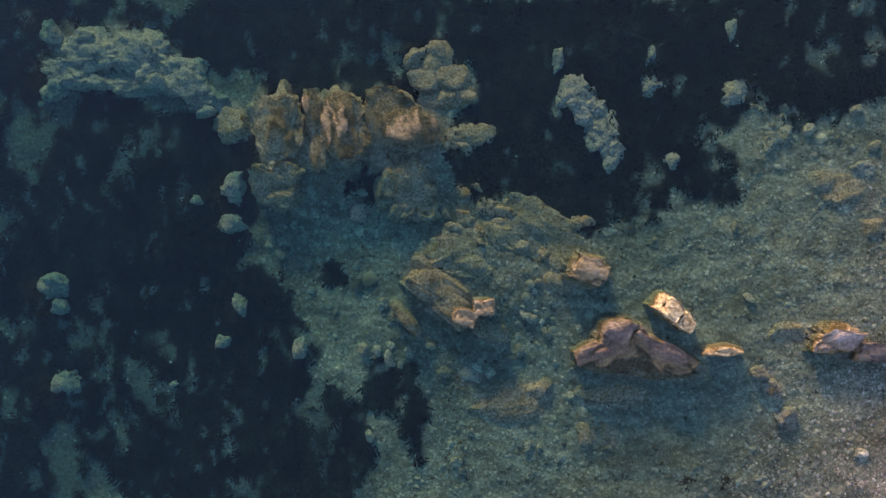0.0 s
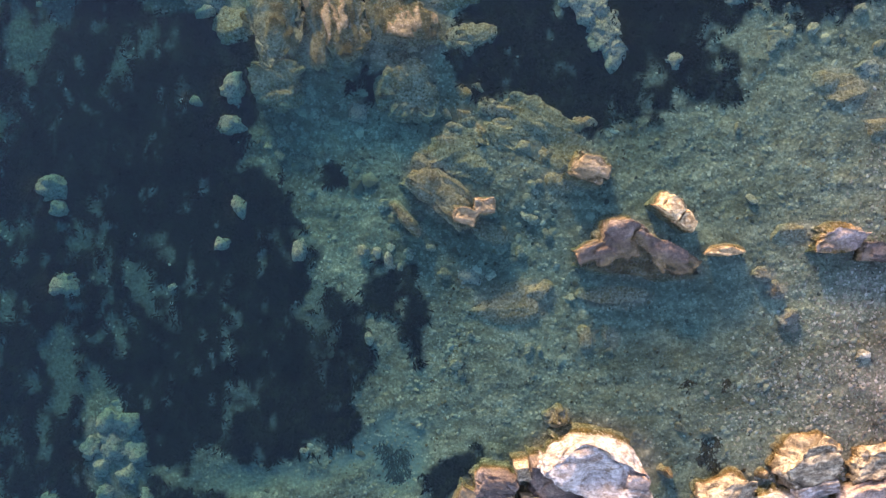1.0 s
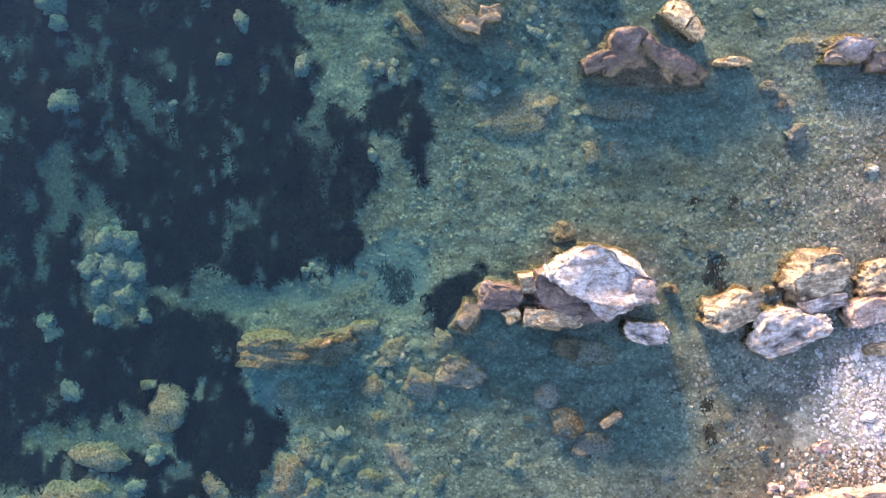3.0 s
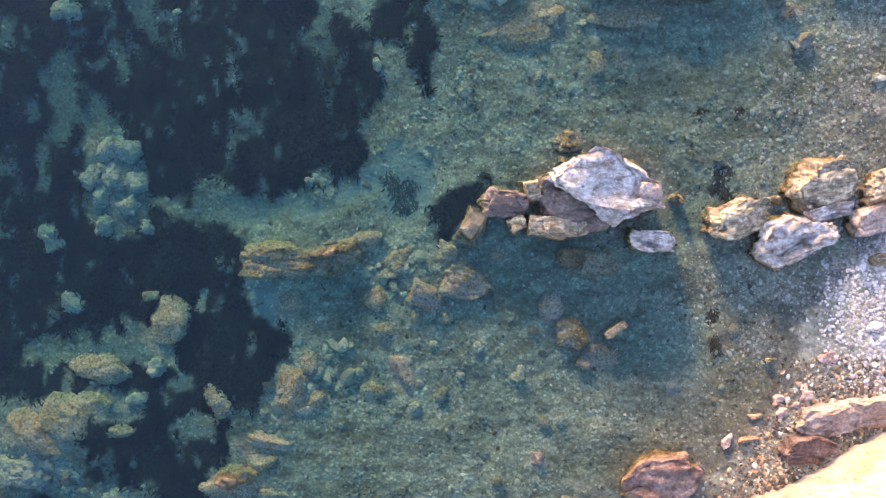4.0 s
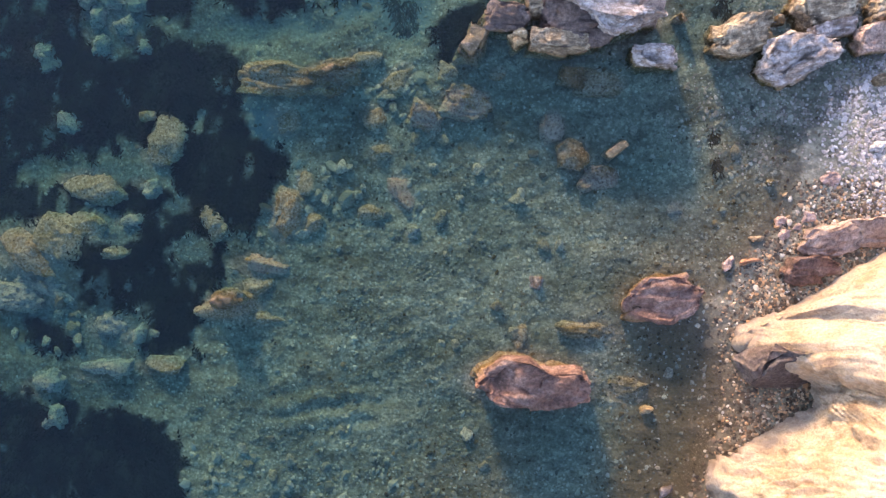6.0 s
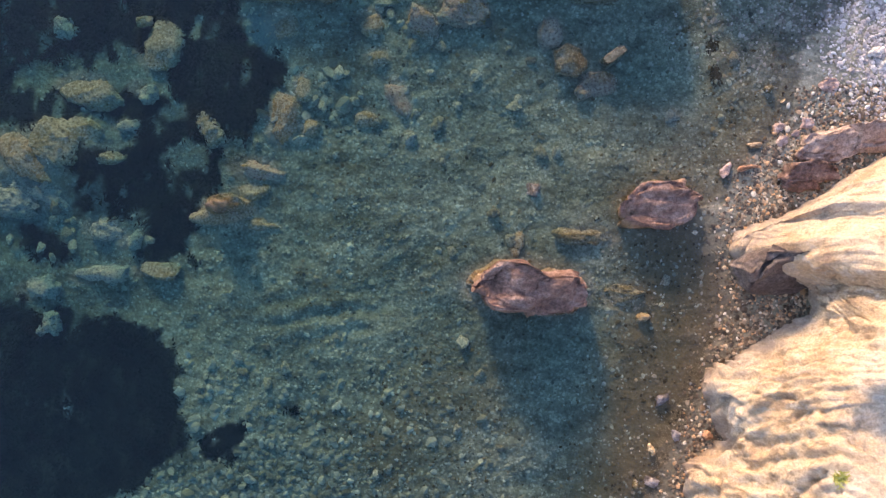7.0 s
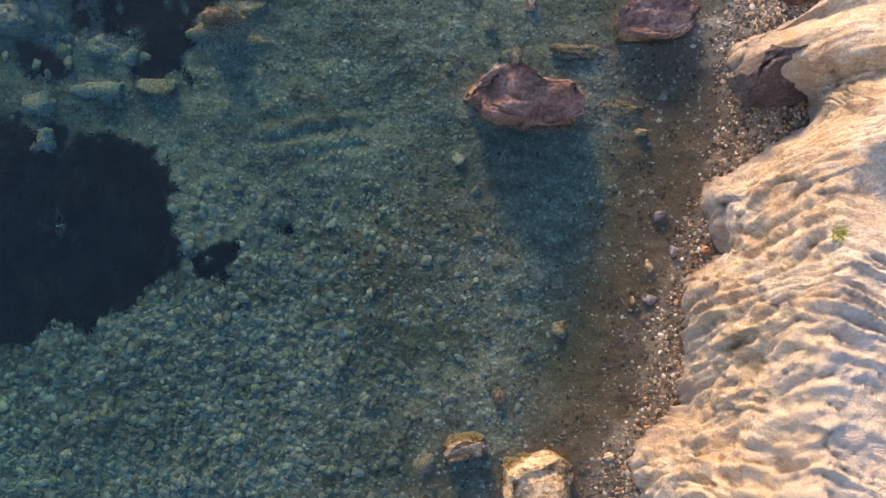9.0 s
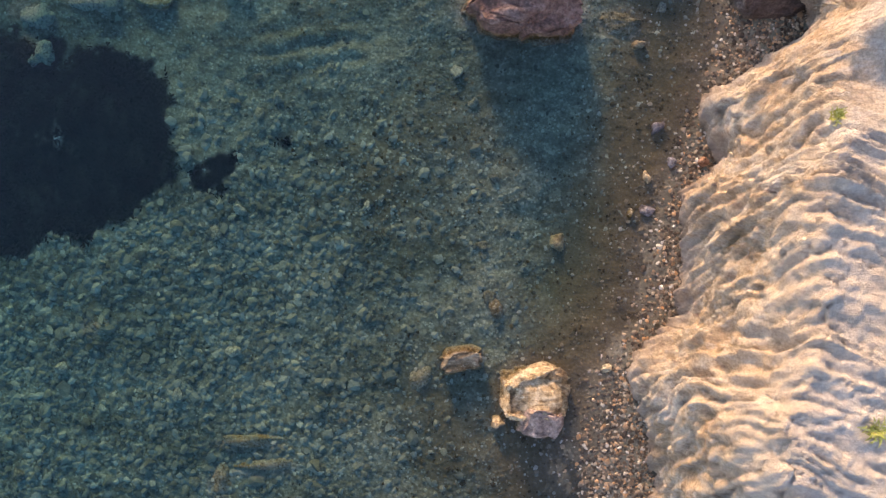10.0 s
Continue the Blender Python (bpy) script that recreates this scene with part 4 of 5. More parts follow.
rock("teal", -6.25, -10.40, 0.49, 0.29, 0, -0.21, "boulders by the seagrass")
rock("teal", -5.97, -9.73, 0.47, 0.40, 0, -0.21, "boulders by the seagrass")
rock("teal", 4.40, -10.11, 0.29, 0.33, 0, -0.12, "boulders by the seagrass")
rock("teal", -8.08, -7.21, 0.56, 0.49, 0, -0.26, "boulders by the seagrass")
rock("teal", -7.65, -8.39, 0.56, 0.45, 0, -0.26, "boulders by the seagrass")
# shore boulders
rock("olive", 3.61, -13.59, 1.06, 0.55, 0, -0.07, "shore boulders")
rock("tan", 3.91, -14.02, 0.28, 0.20, 0, 0.03, "shore boulders")
rock("teal", -6.79, -13.35, 1.00, 0.38, 6, -0.17, "shore boulders")
rock("olive", -5.63, -13.25, 0.89, 0.33, -5, -0.17, "shore boulders")
rock("teal", -8.01, -13.64, 0.67, 0.44, 10, -0.18, "shore boulders")
rock("teal", -7.90, -14.36, 0.49, 0.51, 0, -0.18, "shore boulders")
rock("pink", 7.33, -9.50, 0.39, 0.33, 0, 0.12, "shore boulders")
rock("pale", 8.29, -9.20, 0.37, 0.46, 0, 0.16, "shore boulders")
rock("pale", 8.16, -8.90, 0.28, 0.26, 0, 0.14, "shore boulders")
rock("pink", 6.48, -10.57, 0.26, 0.24, 0, 0.10, "shore boulders")
rock("pink", 6.72, -10.46, 0.22, 0.22, 0, 0.10, "shore boulders")
rock("pink", 6.93, -10.23, 0.24, 0.26, 0, 0.12, "shore boulders")
rock("pink", 6.43, -10.33, 0.24, 0.22, 0, 0.08, "shore boulders")
rock("pink", 5.43, -11.16, 0.24, 0.28, 0, 0.04, "shore boulders")
rock("red", 5.80, -11.11, 0.46, 0.15, 10, 0.06, "shore boulders")
rock("pale", 6.24, -9.56, 0.20, 0.16, 0, 0.06, "shore boulders")
rock("ochre", 6.00, -10.66, 0.33, 0.15, 0, 0.07, "shore boulders")
rock("tan", 1.31, -21.40, 0.33, 0.28, 0, 0.12, "shore boulders")
rock("olive", -0.17, -20.62, 0.42, 0.51, 0, -0.08, "shore boulders")
rock("ochre", -3.44, -21.95, 1.44, 0.24, 0, -0.14, "shore boulders")
rock("ochre", -3.15, -22.42, 1.33, 0.27, 8, -0.14, "shore boulders")
rock("ochre", -4.03, -22.74, 0.44, 0.67, 0, -0.16, "shore boulders")
rock("ochre", 1.28, -19.20, 0.29, 0.40, 0, -0.12, "shore boulders")
rock("ochre", -6.56, -19.78, 0.33, 0.40, 0, -0.22, "shore boulders")
rock("tan", 2.43, -17.91, 0.29, 0.33, 0, -0.08, "shore boulders")
rock("lilac", 4.34, -15.61, 0.36, 0.30, 20, 0.0, "shore boulders")
rock("lilac", 4.55, -16.34, 0.15, 0.28, 0, 0.06, "shore boulders")
rock("red", 5.12, -16.29, 0.22, 0.24, 0, 0.20, "shore boulders")
rock("tan", 4.09, -16.62, 0.15, 0.26, 0, 0.03, "shore boulders")
rock("lilac", 4.16, -17.24, 0.39, 0.33, 0, -0.02, "shore boulders")
rock("pale", 3.78, -17.31, 0.16, 0.22, 0, 0.03, "shore boulders")
rock("tan", 3.40, -20.30, 0.28, 0.15, 25, 0.08, "shore boulders")


# outcrop breaking the surface at the deep end: three fins with cracks between
REEF = "submerged reef and outcrop at the deep end"
fin = crag("fin", -3.02, 2.52, 1.2, 1.75, -0.05, REEF, [(75, 0.82), (125, 0.66), (180, 0.58), (-140, 0.62), (-90, 0.76), (-12, 0.46), (15, 0.42)], [(-90, 5, -0.07), (180, 10, -0.06)], -4, "olive-brown cracked rock outcrop just breaking the surface", thick=0.17, bed_way=(0.95, 0.12, 0.1), ledges=1.6)
crag("fin", -2.30, 2.46, 0.54, 1.7, 0.0, REEF, [(80, 0.76), (0, 0.17), (180, 0.17), (-95, 0.72)], [(-90, 5, -0.03), (0, 12, -0.02)], 5, body=fin, label="rusty brown fin with worn patches", thick=0.17, bed_way=(0.95, 0.12, 0.1), ledges=1.6)
crag("fin", -1.74, 2.56, 0.9, 1.55, 0.02, REEF, [(62, 0.66), (100, 0.74), (130, 0.66), (0, 0.38), (180, 0.38), (-90, 0.64), (-60, 0.56)], [(-90, 5, -0.01), (10, 12, 0.01)], 8, "wet rusty brown rock fin with pale worn patches", thick=0.17, bed_way=(0.95, 0.12, 0.1), ledges=1.6)
crag("fin", -0.70, 2.46, 1.9, 1.8, -0.03, REEF, [(48, 0.54), (100, 0.76), (150, 0.80), (180, 0.74), (-125, 0.66), (-90, 0.66), (-45, 0.80), (0, 0.72)], [(-100, 7, -0.05), (-130, 12, -0.03)], 0, "wet rusty brown slanting rock in the seagrass", thick=0.17, bed_way=(0.95, 0.12, 0.1), ledges=1.6)
crag("olive", -0.44, 1.30, 1.0, 1.2, -0.16, REEF, [(90, 0.6), (40, 0.5), (0, 0.42), (-45, 0.5), (-90, 0.54), (180, 0.44), (140, 0.5)], [(-90, 5, -0.2)], 8, rugged=2.0, ledges=0.5)
crag("olive", -3.10, 1.42, 1.05, 0.8, -0.14, REEF, [(90, 0.36), (45, 0.42), (0, 0.44), (-90, 0.38), (180, 0.46), (140, 0.42)], [(-90, 6, -0.18)], -10, rugged=1.8, ledges=0.5)
crag("ochre", -3.40, -7.62, 1.5, 0.6, -0.10, "mid reef", [(90, 0.24), (0, 0.62), (-90, 0.26), (180, 0.66), (140, 0.5), (-40, 0.5)], [(-90, 10, -0.12), (180, 5, -0.10)], -4, "brown algae-stained ledge under shallow water", rugged=2.0, ledges=0.3)
crag("ochre", -2.34, -7.50, 1.2, 0.48, -0.11, "mid reef", [(90, 0.18), (0, 0.5), (-90, 0.2), (180, 0.52), (40, 0.4)], [(-90, 10, -0.13)], 12, "brown algae-stained ledge under shallow water", rugged=2.0, ledges=0.3)
# low shelf on the bed and the brown slab at its end
crag("olive", 2.05, 0.40, 2.3, 1.15, -0.26, "slab shelf", [(90, 0.46), (40, 0.8), (0, 1.05), (-90, 0.5), (180, 1.05), (140, 0.8)], [(-90, 3, -0.26)], -27, rugged=1.8)
crag("olive", 0.85, -0.12, 1.8, 1.0, -0.28, "slab shelf", [(90, 0.44), (40, 0.6), (0, 0.8), (-90, 0.46), (180, 0.85)], [(-90, 3, -0.28)], -10, rugged=1.8)
shelf_rng = np.random.RandomState(12)
for k in range(22):
    along, across, big = shelf_rng.uniform(-1.5, 1.5), shelf_rng.normal(0, 0.42), shelf_rng.uniform(0.22, 0.55)
    rock("olive" if k % 3 else "ochre", round(1.45 + 0.9 * along + 0.4 * across, 2), round(0.05 - 0.42 * along + 0.9 * across + 0.35, 2), big, big * shelf_rng.uniform(0.5, 0.8), -30 + shelf_rng.normal(0, 15), -0.16 - 0.08 * shelf_rng.rand(), "slab shelf")
slab = crag("fin", 0.12, -0.88, 1.9, 0.9, -0.06, "slab shelf", [(90, 0.34), (50, 0.5), (0, 0.86), (-45, 0.66), (-90, 0.36), (180, 0.85), (140, 0.62)], [(100, 5, -0.10), (-90, 20, -0.04), (180, 5, -0.08)], -42, "dark brown slanting rock slab tipped with ochre", rugged=1.2, ledges=0.5)
crag("fin", 0.92, -1.08, 0.46, 0.36, 0.11, "slab shelf", [(90, 0.16), (0, 0.18), (-90, 0.15), (180, 0.2)], [(-90, 18, 0.12)], body=slab)
crag("fin", 0.55, -1.27, 0.62, 0.36, 0.10, "slab shelf", [(90, 0.15), (0, 0.24), (-90, 0.16), (180, 0.26)], [(-90, 18, 0.11)], -15, body=slab)
crag("fin", 2.98, -0.36, 0.8, 0.62, 0.08, "slab shelf", [(90, 0.26), (45, 0.36), (0, 0.36), (-90, 0.3), (180, 0.36)], [(-90, 14, 0.10)], -20, "reddish layered rock at the end of the shelf", ledges=0.25)
# dark ridge with sunlit northern edges
RIDGE = "red ridge"
ridge = crag("brown", 3.56, -1.80, 1.25, 1.05, 0.22, RIDGE, [(90, 0.44), (62, 0.47), (118, 0.47), (145, 0.5), (180, 0.48), (20, 0.52), (-90, 0.46), (-40, 0.6), (-140, 0.55)], [(-92, 20, 0.11), (-40, 20, 0.14)], 0, "dark purple-brown ridge rock with a sunlit crest", rugged=0.7, ledges=0.15, chips=0.7)
crag("brown", 4.14, -1.98, 1.0, 0.72, 0.15, RIDGE, [(90, 0.24), (0, 0.45), (-90, 0.3), (180, 0.45)], [(-92, 22, 0.08)], -34, "purple-brown shoulder", body=ridge, ledges=0.15, chips=0.7)
crag("brown", 4.66, -2.22, 1.0, 0.62, 0.13, RIDGE, [(90, 0.24), (0, 0.42), (-90, 0.26), (180, 0.5), (-40, 0.4)], [(-88, 22, 0.06), (0, 8, 0.09)], -26, "low purple-brown end", body=ridge, ledges=0.15)
crag("brown", 3.00, -1.99, 0.74, 0.48, 0.11, RIDGE, [(90, 0.17), (0, 0.3), (-90, 0.18), (180, 0.32)], [(-90, 18, 0.08)], 24, "low brown western end", body=ridge, ledges=0.4)
tan_block = crag("tan", 4.50, -1.14, 0.66, 0.52, 0.34, RIDGE, [(90, 0.2), (0, 0.26), (-90, 0.2), (180, 0.3), (135, 0.28)], [(80, 7, 0.31)], -42, "sunlit cream angular rock split by a notch", rugged=0.6)
crag("tan", 4.80, -1.40, 0.52, 0.46, 0.28, RIDGE, [(90, 0.18), (0, 0.22), (-90, 0.18), (180, 0.18), (-45, 0.24)], [(60, 8, 0.25)], -38, body=tan_block, rugged=0.4)
crag("lilac", 7.80, -1.80, 1.15, 0.7, 0.26, RIDGE, [(90, 0.26), (125, 0.32), (180, 0.46), (-90, 0.28), (-40, 0.42), (0, 0.46), (50, 0.38)], [(-85, 20, 0.17), (180, 14, 0.2)], -6, ledges=0.25)
crag("brown", 8.46, -2.08, 0.7, 0.42, 0.16, RIDGE, [(90, 0.17), (0, 0.32), (-90, 0.18), (180, 0.32)], [(-90, 14, 0.13)], -8, "dark rock at the foot of a lilac boulder", ledges=0.15)
# white boulder and the rocks round it
BIG = "big boulder group"
white = crag("pale", 2.92, -6.19, 2.8, 1.9, 0.87, BIG, [(90, 0.68), (62, 0.67), (35, 0.84), (0, 1.02), (-45, 0.84), (-75, 0.70), (-120, 0.60), (-150, 0.84), (180, 1.04), (140, 0.88), (112, 0.74)], [(-110, 13, 0.76), (-115, 30, 0.88), (52, 48, 1.42), (-35, 27, 0.98), (172, 11, 0.82)], 0, "large lilac-white streaked boulder with a golden sunlit rim", chips=0.5, thick=0.2, bed_way=(0.75, -0.5, 0.3))
crag("pink", 3.68, -6.35, 0.85, 0.75, 0.76, BIG, [(90, 0.24), (0, 0.3), (-90, 0.28), (180, 0.28), (45, 0.28)], [(-40, 27, 0.69)], -12, "smooth pinkish broken face", body=white, rugged=0.3, ledges=0.25)
# added block for the white boulder's own brown flank, coloured dark for its shade
crag("brown", 2.34, -6.58, 2.0, 0.95, 0.42, BIG, [(90, 0.45), (180, 0.8), (-150, 0.66), (-90, 0.46), (-40, 0.78), (0, 1.0)], [(-100, 20, 0.38), (180, 18, 0.44)], 0, "grey-brown lower flank of a white boulder, shade in its colour", rugged=1.3, ledges=0.6)
crag("brown", 1.98, -6.16, 0.6, 0.5, 0.42, BIG, [(90, 0.2), (0, 0.24), (-90, 0.22), (180, 0.25)], [(-90, 22, 0.37)], 0, "dark broken rock beside a white boulder", ledges=0.6)
crag("ochre", 1.60, -6.24, 0.36, 0.46, 0.42, BIG, [(90, 0.2), (0, 0.15), (-90, 0.2), (180, 0.16)], [(-90, 16, 0.36)], 10, "narrow golden-brown rock between boulders", thick=0.1, bed_way=(0.9, 0.1, 0.2))
crag("brown", 1.04, -6.48, 1.05, 0.64, 0.40, BIG, [(90, 0.26), (130, 0.36), (180, 0.44), (-90, 0.28), (0, 0.44), (50, 0.38)], [(-90, 22, 0.33), (180, 12, 0.38)], -8, "dark rock with a golden sunlit edge", ledges=0.6)
crag("fin", 0.44, -6.92, 0.55, 0.75, 0.09, BIG, [(90, 0.3), (0, 0.2), (-90, 0.32), (180, 0.22)], [(180, 14, 0.07), (-90, 12, 0.07)], -18, "olive algae-covered rock at the waterline")
crag("tan", 1.31, -6.86, 0.4, 0.36, 0.28, BIG, [(90, 0.15), (0, 0.16), (-90, 0.15), (180, 0.17)], [(-80, 12, 0.25)], 20, "small pale angular rock at the waterline")
crag("ochre", 2.10, -6.90, 1.3, 0.46, 0.38, BIG, [(90, 0.19), (0, 0.55), (-90, 0.2), (180, 0.58), (-40, 0.5)], [(95, 4, 0.34), (-95, 30, 0.42)], -2, "long golden-brown layered block in the water", thick=0.11, bed_way=(0.95, 0.1, 0.1))
crag("pale", 3.86, -7.21, 1.0, 0.46, 0.40, BIG, [(90, 0.19), (0, 0.44), (-90, 0.2), (180, 0.44), (150, 0.4)], [(-80, 13, 0.36)], -4, "lilac-white layered block in the shallows", thick=0.12, chips=1.7, rugged=1.3)
crag("ochre", 5.57, -6.80, 1.45, 0.86, 0.40, BIG, [(90, 0.34), (60, 0.46), (20, 0.56), (0, 0.62), (-40, 0.5), (-90, 0.36), (-140, 0.54), (180, 0.66), (140, 0.5)], [(-85, 17, 0.34), (-100, 38, 0.48)], 28, "tan and brown boulder at the waterline")
crag("ochre", 7.20, -6.18, 1.55, 1.15, 0.42, BIG, [(90, 0.46), (60, 0.54), (20, 0.66), (0, 0.66), (-40, 0.6), (-90, 0.5), (-140, 0.6), (180, 0.7), (140, 0.6)], [(-80, 12, 0.36), (-75, 36, 0.52)], 14, "golden-brown layered boulder at the waterline")
crag("pale", 7.26, -6.66, 0.95, 0.4, 0.30, BIG, [(90, 0.16), (0, 0.4), (-90, 0.18), (180, 0.4)], [(-85, 14, 0.26)], 12, "lilac-white block between boulders")
crag("pale", 6.60, -7.16, 2.0, 1.0, 0.44, BIG, [(90, 0.44), (55, 0.54), (20, 0.8), (0, 0.86), (-45, 0.6), (-90, 0.42), (-140, 0.66), (180, 0.9), (145, 0.66)], [(-95, 13, 0.38), (-100, 34, 0.50)], 24, "long white boulder with a brown wet foot", thick=0.14)
crag("pink", 8.22, -6.78, 1.3, 0.62, 0.40, BIG, [(90, 0.25), (0, 0.58), (-90, 0.27), (180, 0.56), (145, 0.46)], [(-80, 14, 0.34)], 12, "pinkish tan boulder at the edge of the beach", ledges=0.25)
crag("ochre", 8.46, -6.16, 1.15, 0.75, 0.36, BIG, [(90, 0.3), (0, 0.5), (-90, 0.3), (180, 0.5), (140, 0.4)], [(-80, 15, 0.30)], 12, "golden-brown boulder at the edge of the beach")
# flat stones lying in the shaded pool south of the white boulder
crag("grey", 2.02, -8.52, 0.5, 0.62, -0.05, "mid reef", [(90, 0.27), (50, 0.25), (0, 0.21), (-40, 0.24), (-90, 0.28), (180, 0.22), (130, 0.25)], [(-90, 8, -0.08), (10, 10, -0.07)], 6, "pinkish flat stone under shallow water", rugged=0.8, ledges=0.4)
crag("tan", 2.41, -9.05, 0.72, 0.66, -0.04, "mid reef", [(90, 0.30), (45, 0.28), (0, 0.31), (-50, 0.32), (-90, 0.27), (180, 0.32), (135, 0.29)], [(-90, 9, -0.07), (180, 8, -0.06)], -12, "tan angular stone under shallow water", rugged=0.8, ledges=0.3)
crag("pink", 2.92, -9.50, 0.78, 0.5, -0.09, "mid reef", [(90, 0.22), (40, 0.3), (0, 0.36), (-90, 0.24), (180, 0.36), (140, 0.28)], [(-90, 9, -0.12)], 8, "pinkish brown stone under shallow water", rugged=1.2, ledges=0.3)
crag("tan", 3.24, -8.94, 0.5, 0.2, 0.06, "mid reef", [(90, 0.085), (0, 0.22), (-90, 0.09), (180, 0.22)], [(-90, 10, 0.05)], 38, "small tan angular stone breaking the surface", rugged=0.6, ledges=0.0)
crag("pink", 0.32, -8.04, 1.05, 0.6, -0.10, "mid reef", [(90, 0.25), (40, 0.36), (0, 0.48), (-60, 0.34), (-90, 0.28), (180, 0.5), (140, 0.36)], [(-90, 8, -0.14), (180, 8, -0.12)], -12, "pinkish flat rock under shallow water", rugged=1.2, ledges=0.4)
crag("pink", -0.48, -8.30, 0.6, 0.46, -0.12, "mid reef", [(90, 0.2), (0, 0.27), (-90, 0.21), (180, 0.28), (50, 0.24)], [(-90, 9, -0.15)], -25, "pinkish flat rock under shallow water", rugged=1.2, ledges=0.4)
crag("brown", 2.40, -7.54, 0.6, 0.38, -0.02, BIG, [(90, 0.17), (0, 0.28), (-90, 0.18), (180, 0.28), (50, 0.24)], [(-90, 9, -0.04)], -10, "reddish brown rock under shallow water", rugged=1.0, ledges=0.3)
crag("olive", 2.82, -7.64, 1.15, 0.52, -0.08, BIG, [(90, 0.22), (0, 0.52), (-90, 0.24), (180, 0.5), (40, 0.38), (-140, 0.4)], [(-90, 8, -0.11)], -6, rugged=1.3, ledges=0.3)
# boulders along the shore
SHORE_GROUP = "shore boulders"
red = crag("red", 1.36, -13.42, 2.15, 1.2, 0.74, SHORE_GROUP, [(90, 0.46), (65, 0.48), (122, 0.56), (150, 0.74), (180, 0.92), (-140, 0.64), (-105, 0.50), (-60, 0.62), (0, 0.8)], [(-90, 21, 0.58), (-150, 30, 0.62), (-60, 25, 0.62)], 0, "dark reddish-purple boulder with an ochre rim standing in the shallows", chips=0.6, rugged=0.8, ledges=0.25)
crag("red", 2.24, -13.52, 1.35, 1.08, 0.54, SHORE_GROUP, [(90, 0.36), (45, 0.48), (0, 0.54), (-45, 0.54), (-90, 0.48), (180, 0.6)], [(-80, 20, 0.46), (-20, 22, 0.5)], 0, "rounded reddish end", body=red, rugged=0.8, ledges=0.25)
crag("red", 4.14, -11.84, 1.65, 0.98, 0.42, SHORE_GROUP, [(90, 0.42), (122, 0.50), (150, 0.62), (180, 0.74), (-95, 0.42), (-60, 0.46), (-20, 0.66), (10, 0.72), (45, 0.56)], [(-80, 24, 0.36), (-125, 26, 0.38), (-30, 22, 0.38), (150, 14, 0.36), (60, 12, 0.37)], 0, "smooth purple-brown boulder with an ochre algae rim", rugged=0.8, ledges=0.25, chips=0.6)
long_pink = crag("pink", 7.25, -10.66, 1.35, 0.72, 0.44, SHORE_GROUP, [(90, 0.26), (45, 0.5), (0, 0.6), (-90, 0.3), (180, 0.6), (140, 0.42)], [(-85, 18, 0.34), (175, 16, 0.4)], 12, "long pinkish boulder lying along the foot of the cliff", rugged=0.7, ledges=0.1, chips=1.2)
crag("pink", 8.15, -10.45, 1.3, 0.78, 0.52, SHORE_GROUP, [(90, 0.28), (0, 0.6), (-90, 0.32), (180, 0.6)], [(-80, 20, 0.42)], 14, "broken pinkish upper end", body=long_pink, rugged=0.7, ledges=0.1, chips=1.2)
crag("red", 6.94, -11.17, 1.25, 0.54, 0.38, SHORE_GROUP, [(90, 0.2), (60, 0.28), (0, 0.56), (-90, 0.24), (180, 0.58), (140, 0.38)], [(-85, 16, 0.33)], 6, "rusty red rough rock at the foot of the cliff", ledges=0.25)
# the dark brown kind also carries the shade under the overhang
crag("brown", 6.34, -13.0, 2.2, 1.15, 1.5, SHORE_GROUP, [(90, 0.42), (130, 0.6), (180, 0.82), (-150, 0.72), (-90, 0.52), (-40, 0.86), (0, 1.12)], [(-88, 44, 0.78), (176, 36, 1.12)], -2, "smooth grey-brown overhanging rock at the foot of the cliff", rugged=0.3, ledges=0.0, chips=0.3)
crag("ochre", 0.62, -20.20, 0.95, 0.5, 0.16, SHORE_GROUP, [(90, 0.2), (60, 0.26), (0, 0.36), (-90, 0.22), (180, 0.38), (130, 0.28)], [(-88, 17, 0.13)], 8, "small brown rock with a golden rim at the surface")
tan_rock = crag("tan", 2.04, -20.76, 1.65, 1.45, 0.58, SHORE_GROUP, [(90, 0.50), (60, 0.56), (125, 0.54), (160, 0.66), (180, 0.66), (30, 0.60), (0, 0.58), (-90, 0.5), (-140, 0.7)], [(140, 14, 0.50), (30, 26, 0.60), (180, 20, 0.54)], 0, "tan layered boulder with a smooth pink face", thick=0.11, rugged=0.9)
crag("pink", 2.13, -21.26, 1.15, 0.9, 0.60, SHORE_GROUP, [(90, 0.28), (0, 0.40), (-35, 0.42), (-90, 0.34), (180, 0.42), (140, 0.4)], [(-75, 14, 0.53)], -4, "smooth pink face", body=tan_rock, rugged=0.35, ledges=0.25)


# ---- water ----
wx, wy = spread(-11.0, 9.5, 0.08, 420), spread(-25.5, 6.5, 0.08, 420)
X, Y = np.meshgrid(wx, wy)
D = np.maximum(-bed(X, Y), 0.0)
for x, y, lx, ly, turn, top in made_rocks:
    a, b = np.searchsorted(wx, x - 0.6 * lx - 0.6 * ly), np.searchsorted(wx, x + 0.6 * lx + 0.6 * ly)
    c, d = np.searchsorted(wy, y - 0.6 * lx - 0.6 * ly), np.searchsorted(wy, y + 0.6 * lx + 0.6 * ly)
    u, v = X[c:d, a:b] - x, Y[c:d, a:b] - y
    co, si = math.cos(radians(turn)), math.sin(radians(turn))
    r = np.hypot((u * co + v * si) / (0.52 * lx), (v * co - u * si) / (0.52 * ly))
    over = max(-top, 0.0) + (D[c:d, a:b] - max(-top, 0.0)) * np.clip((r - 0.8) / 0.32, 0.08, 1)
    D[c:d, a:b] = np.minimum(D[c:d, a:b], over)
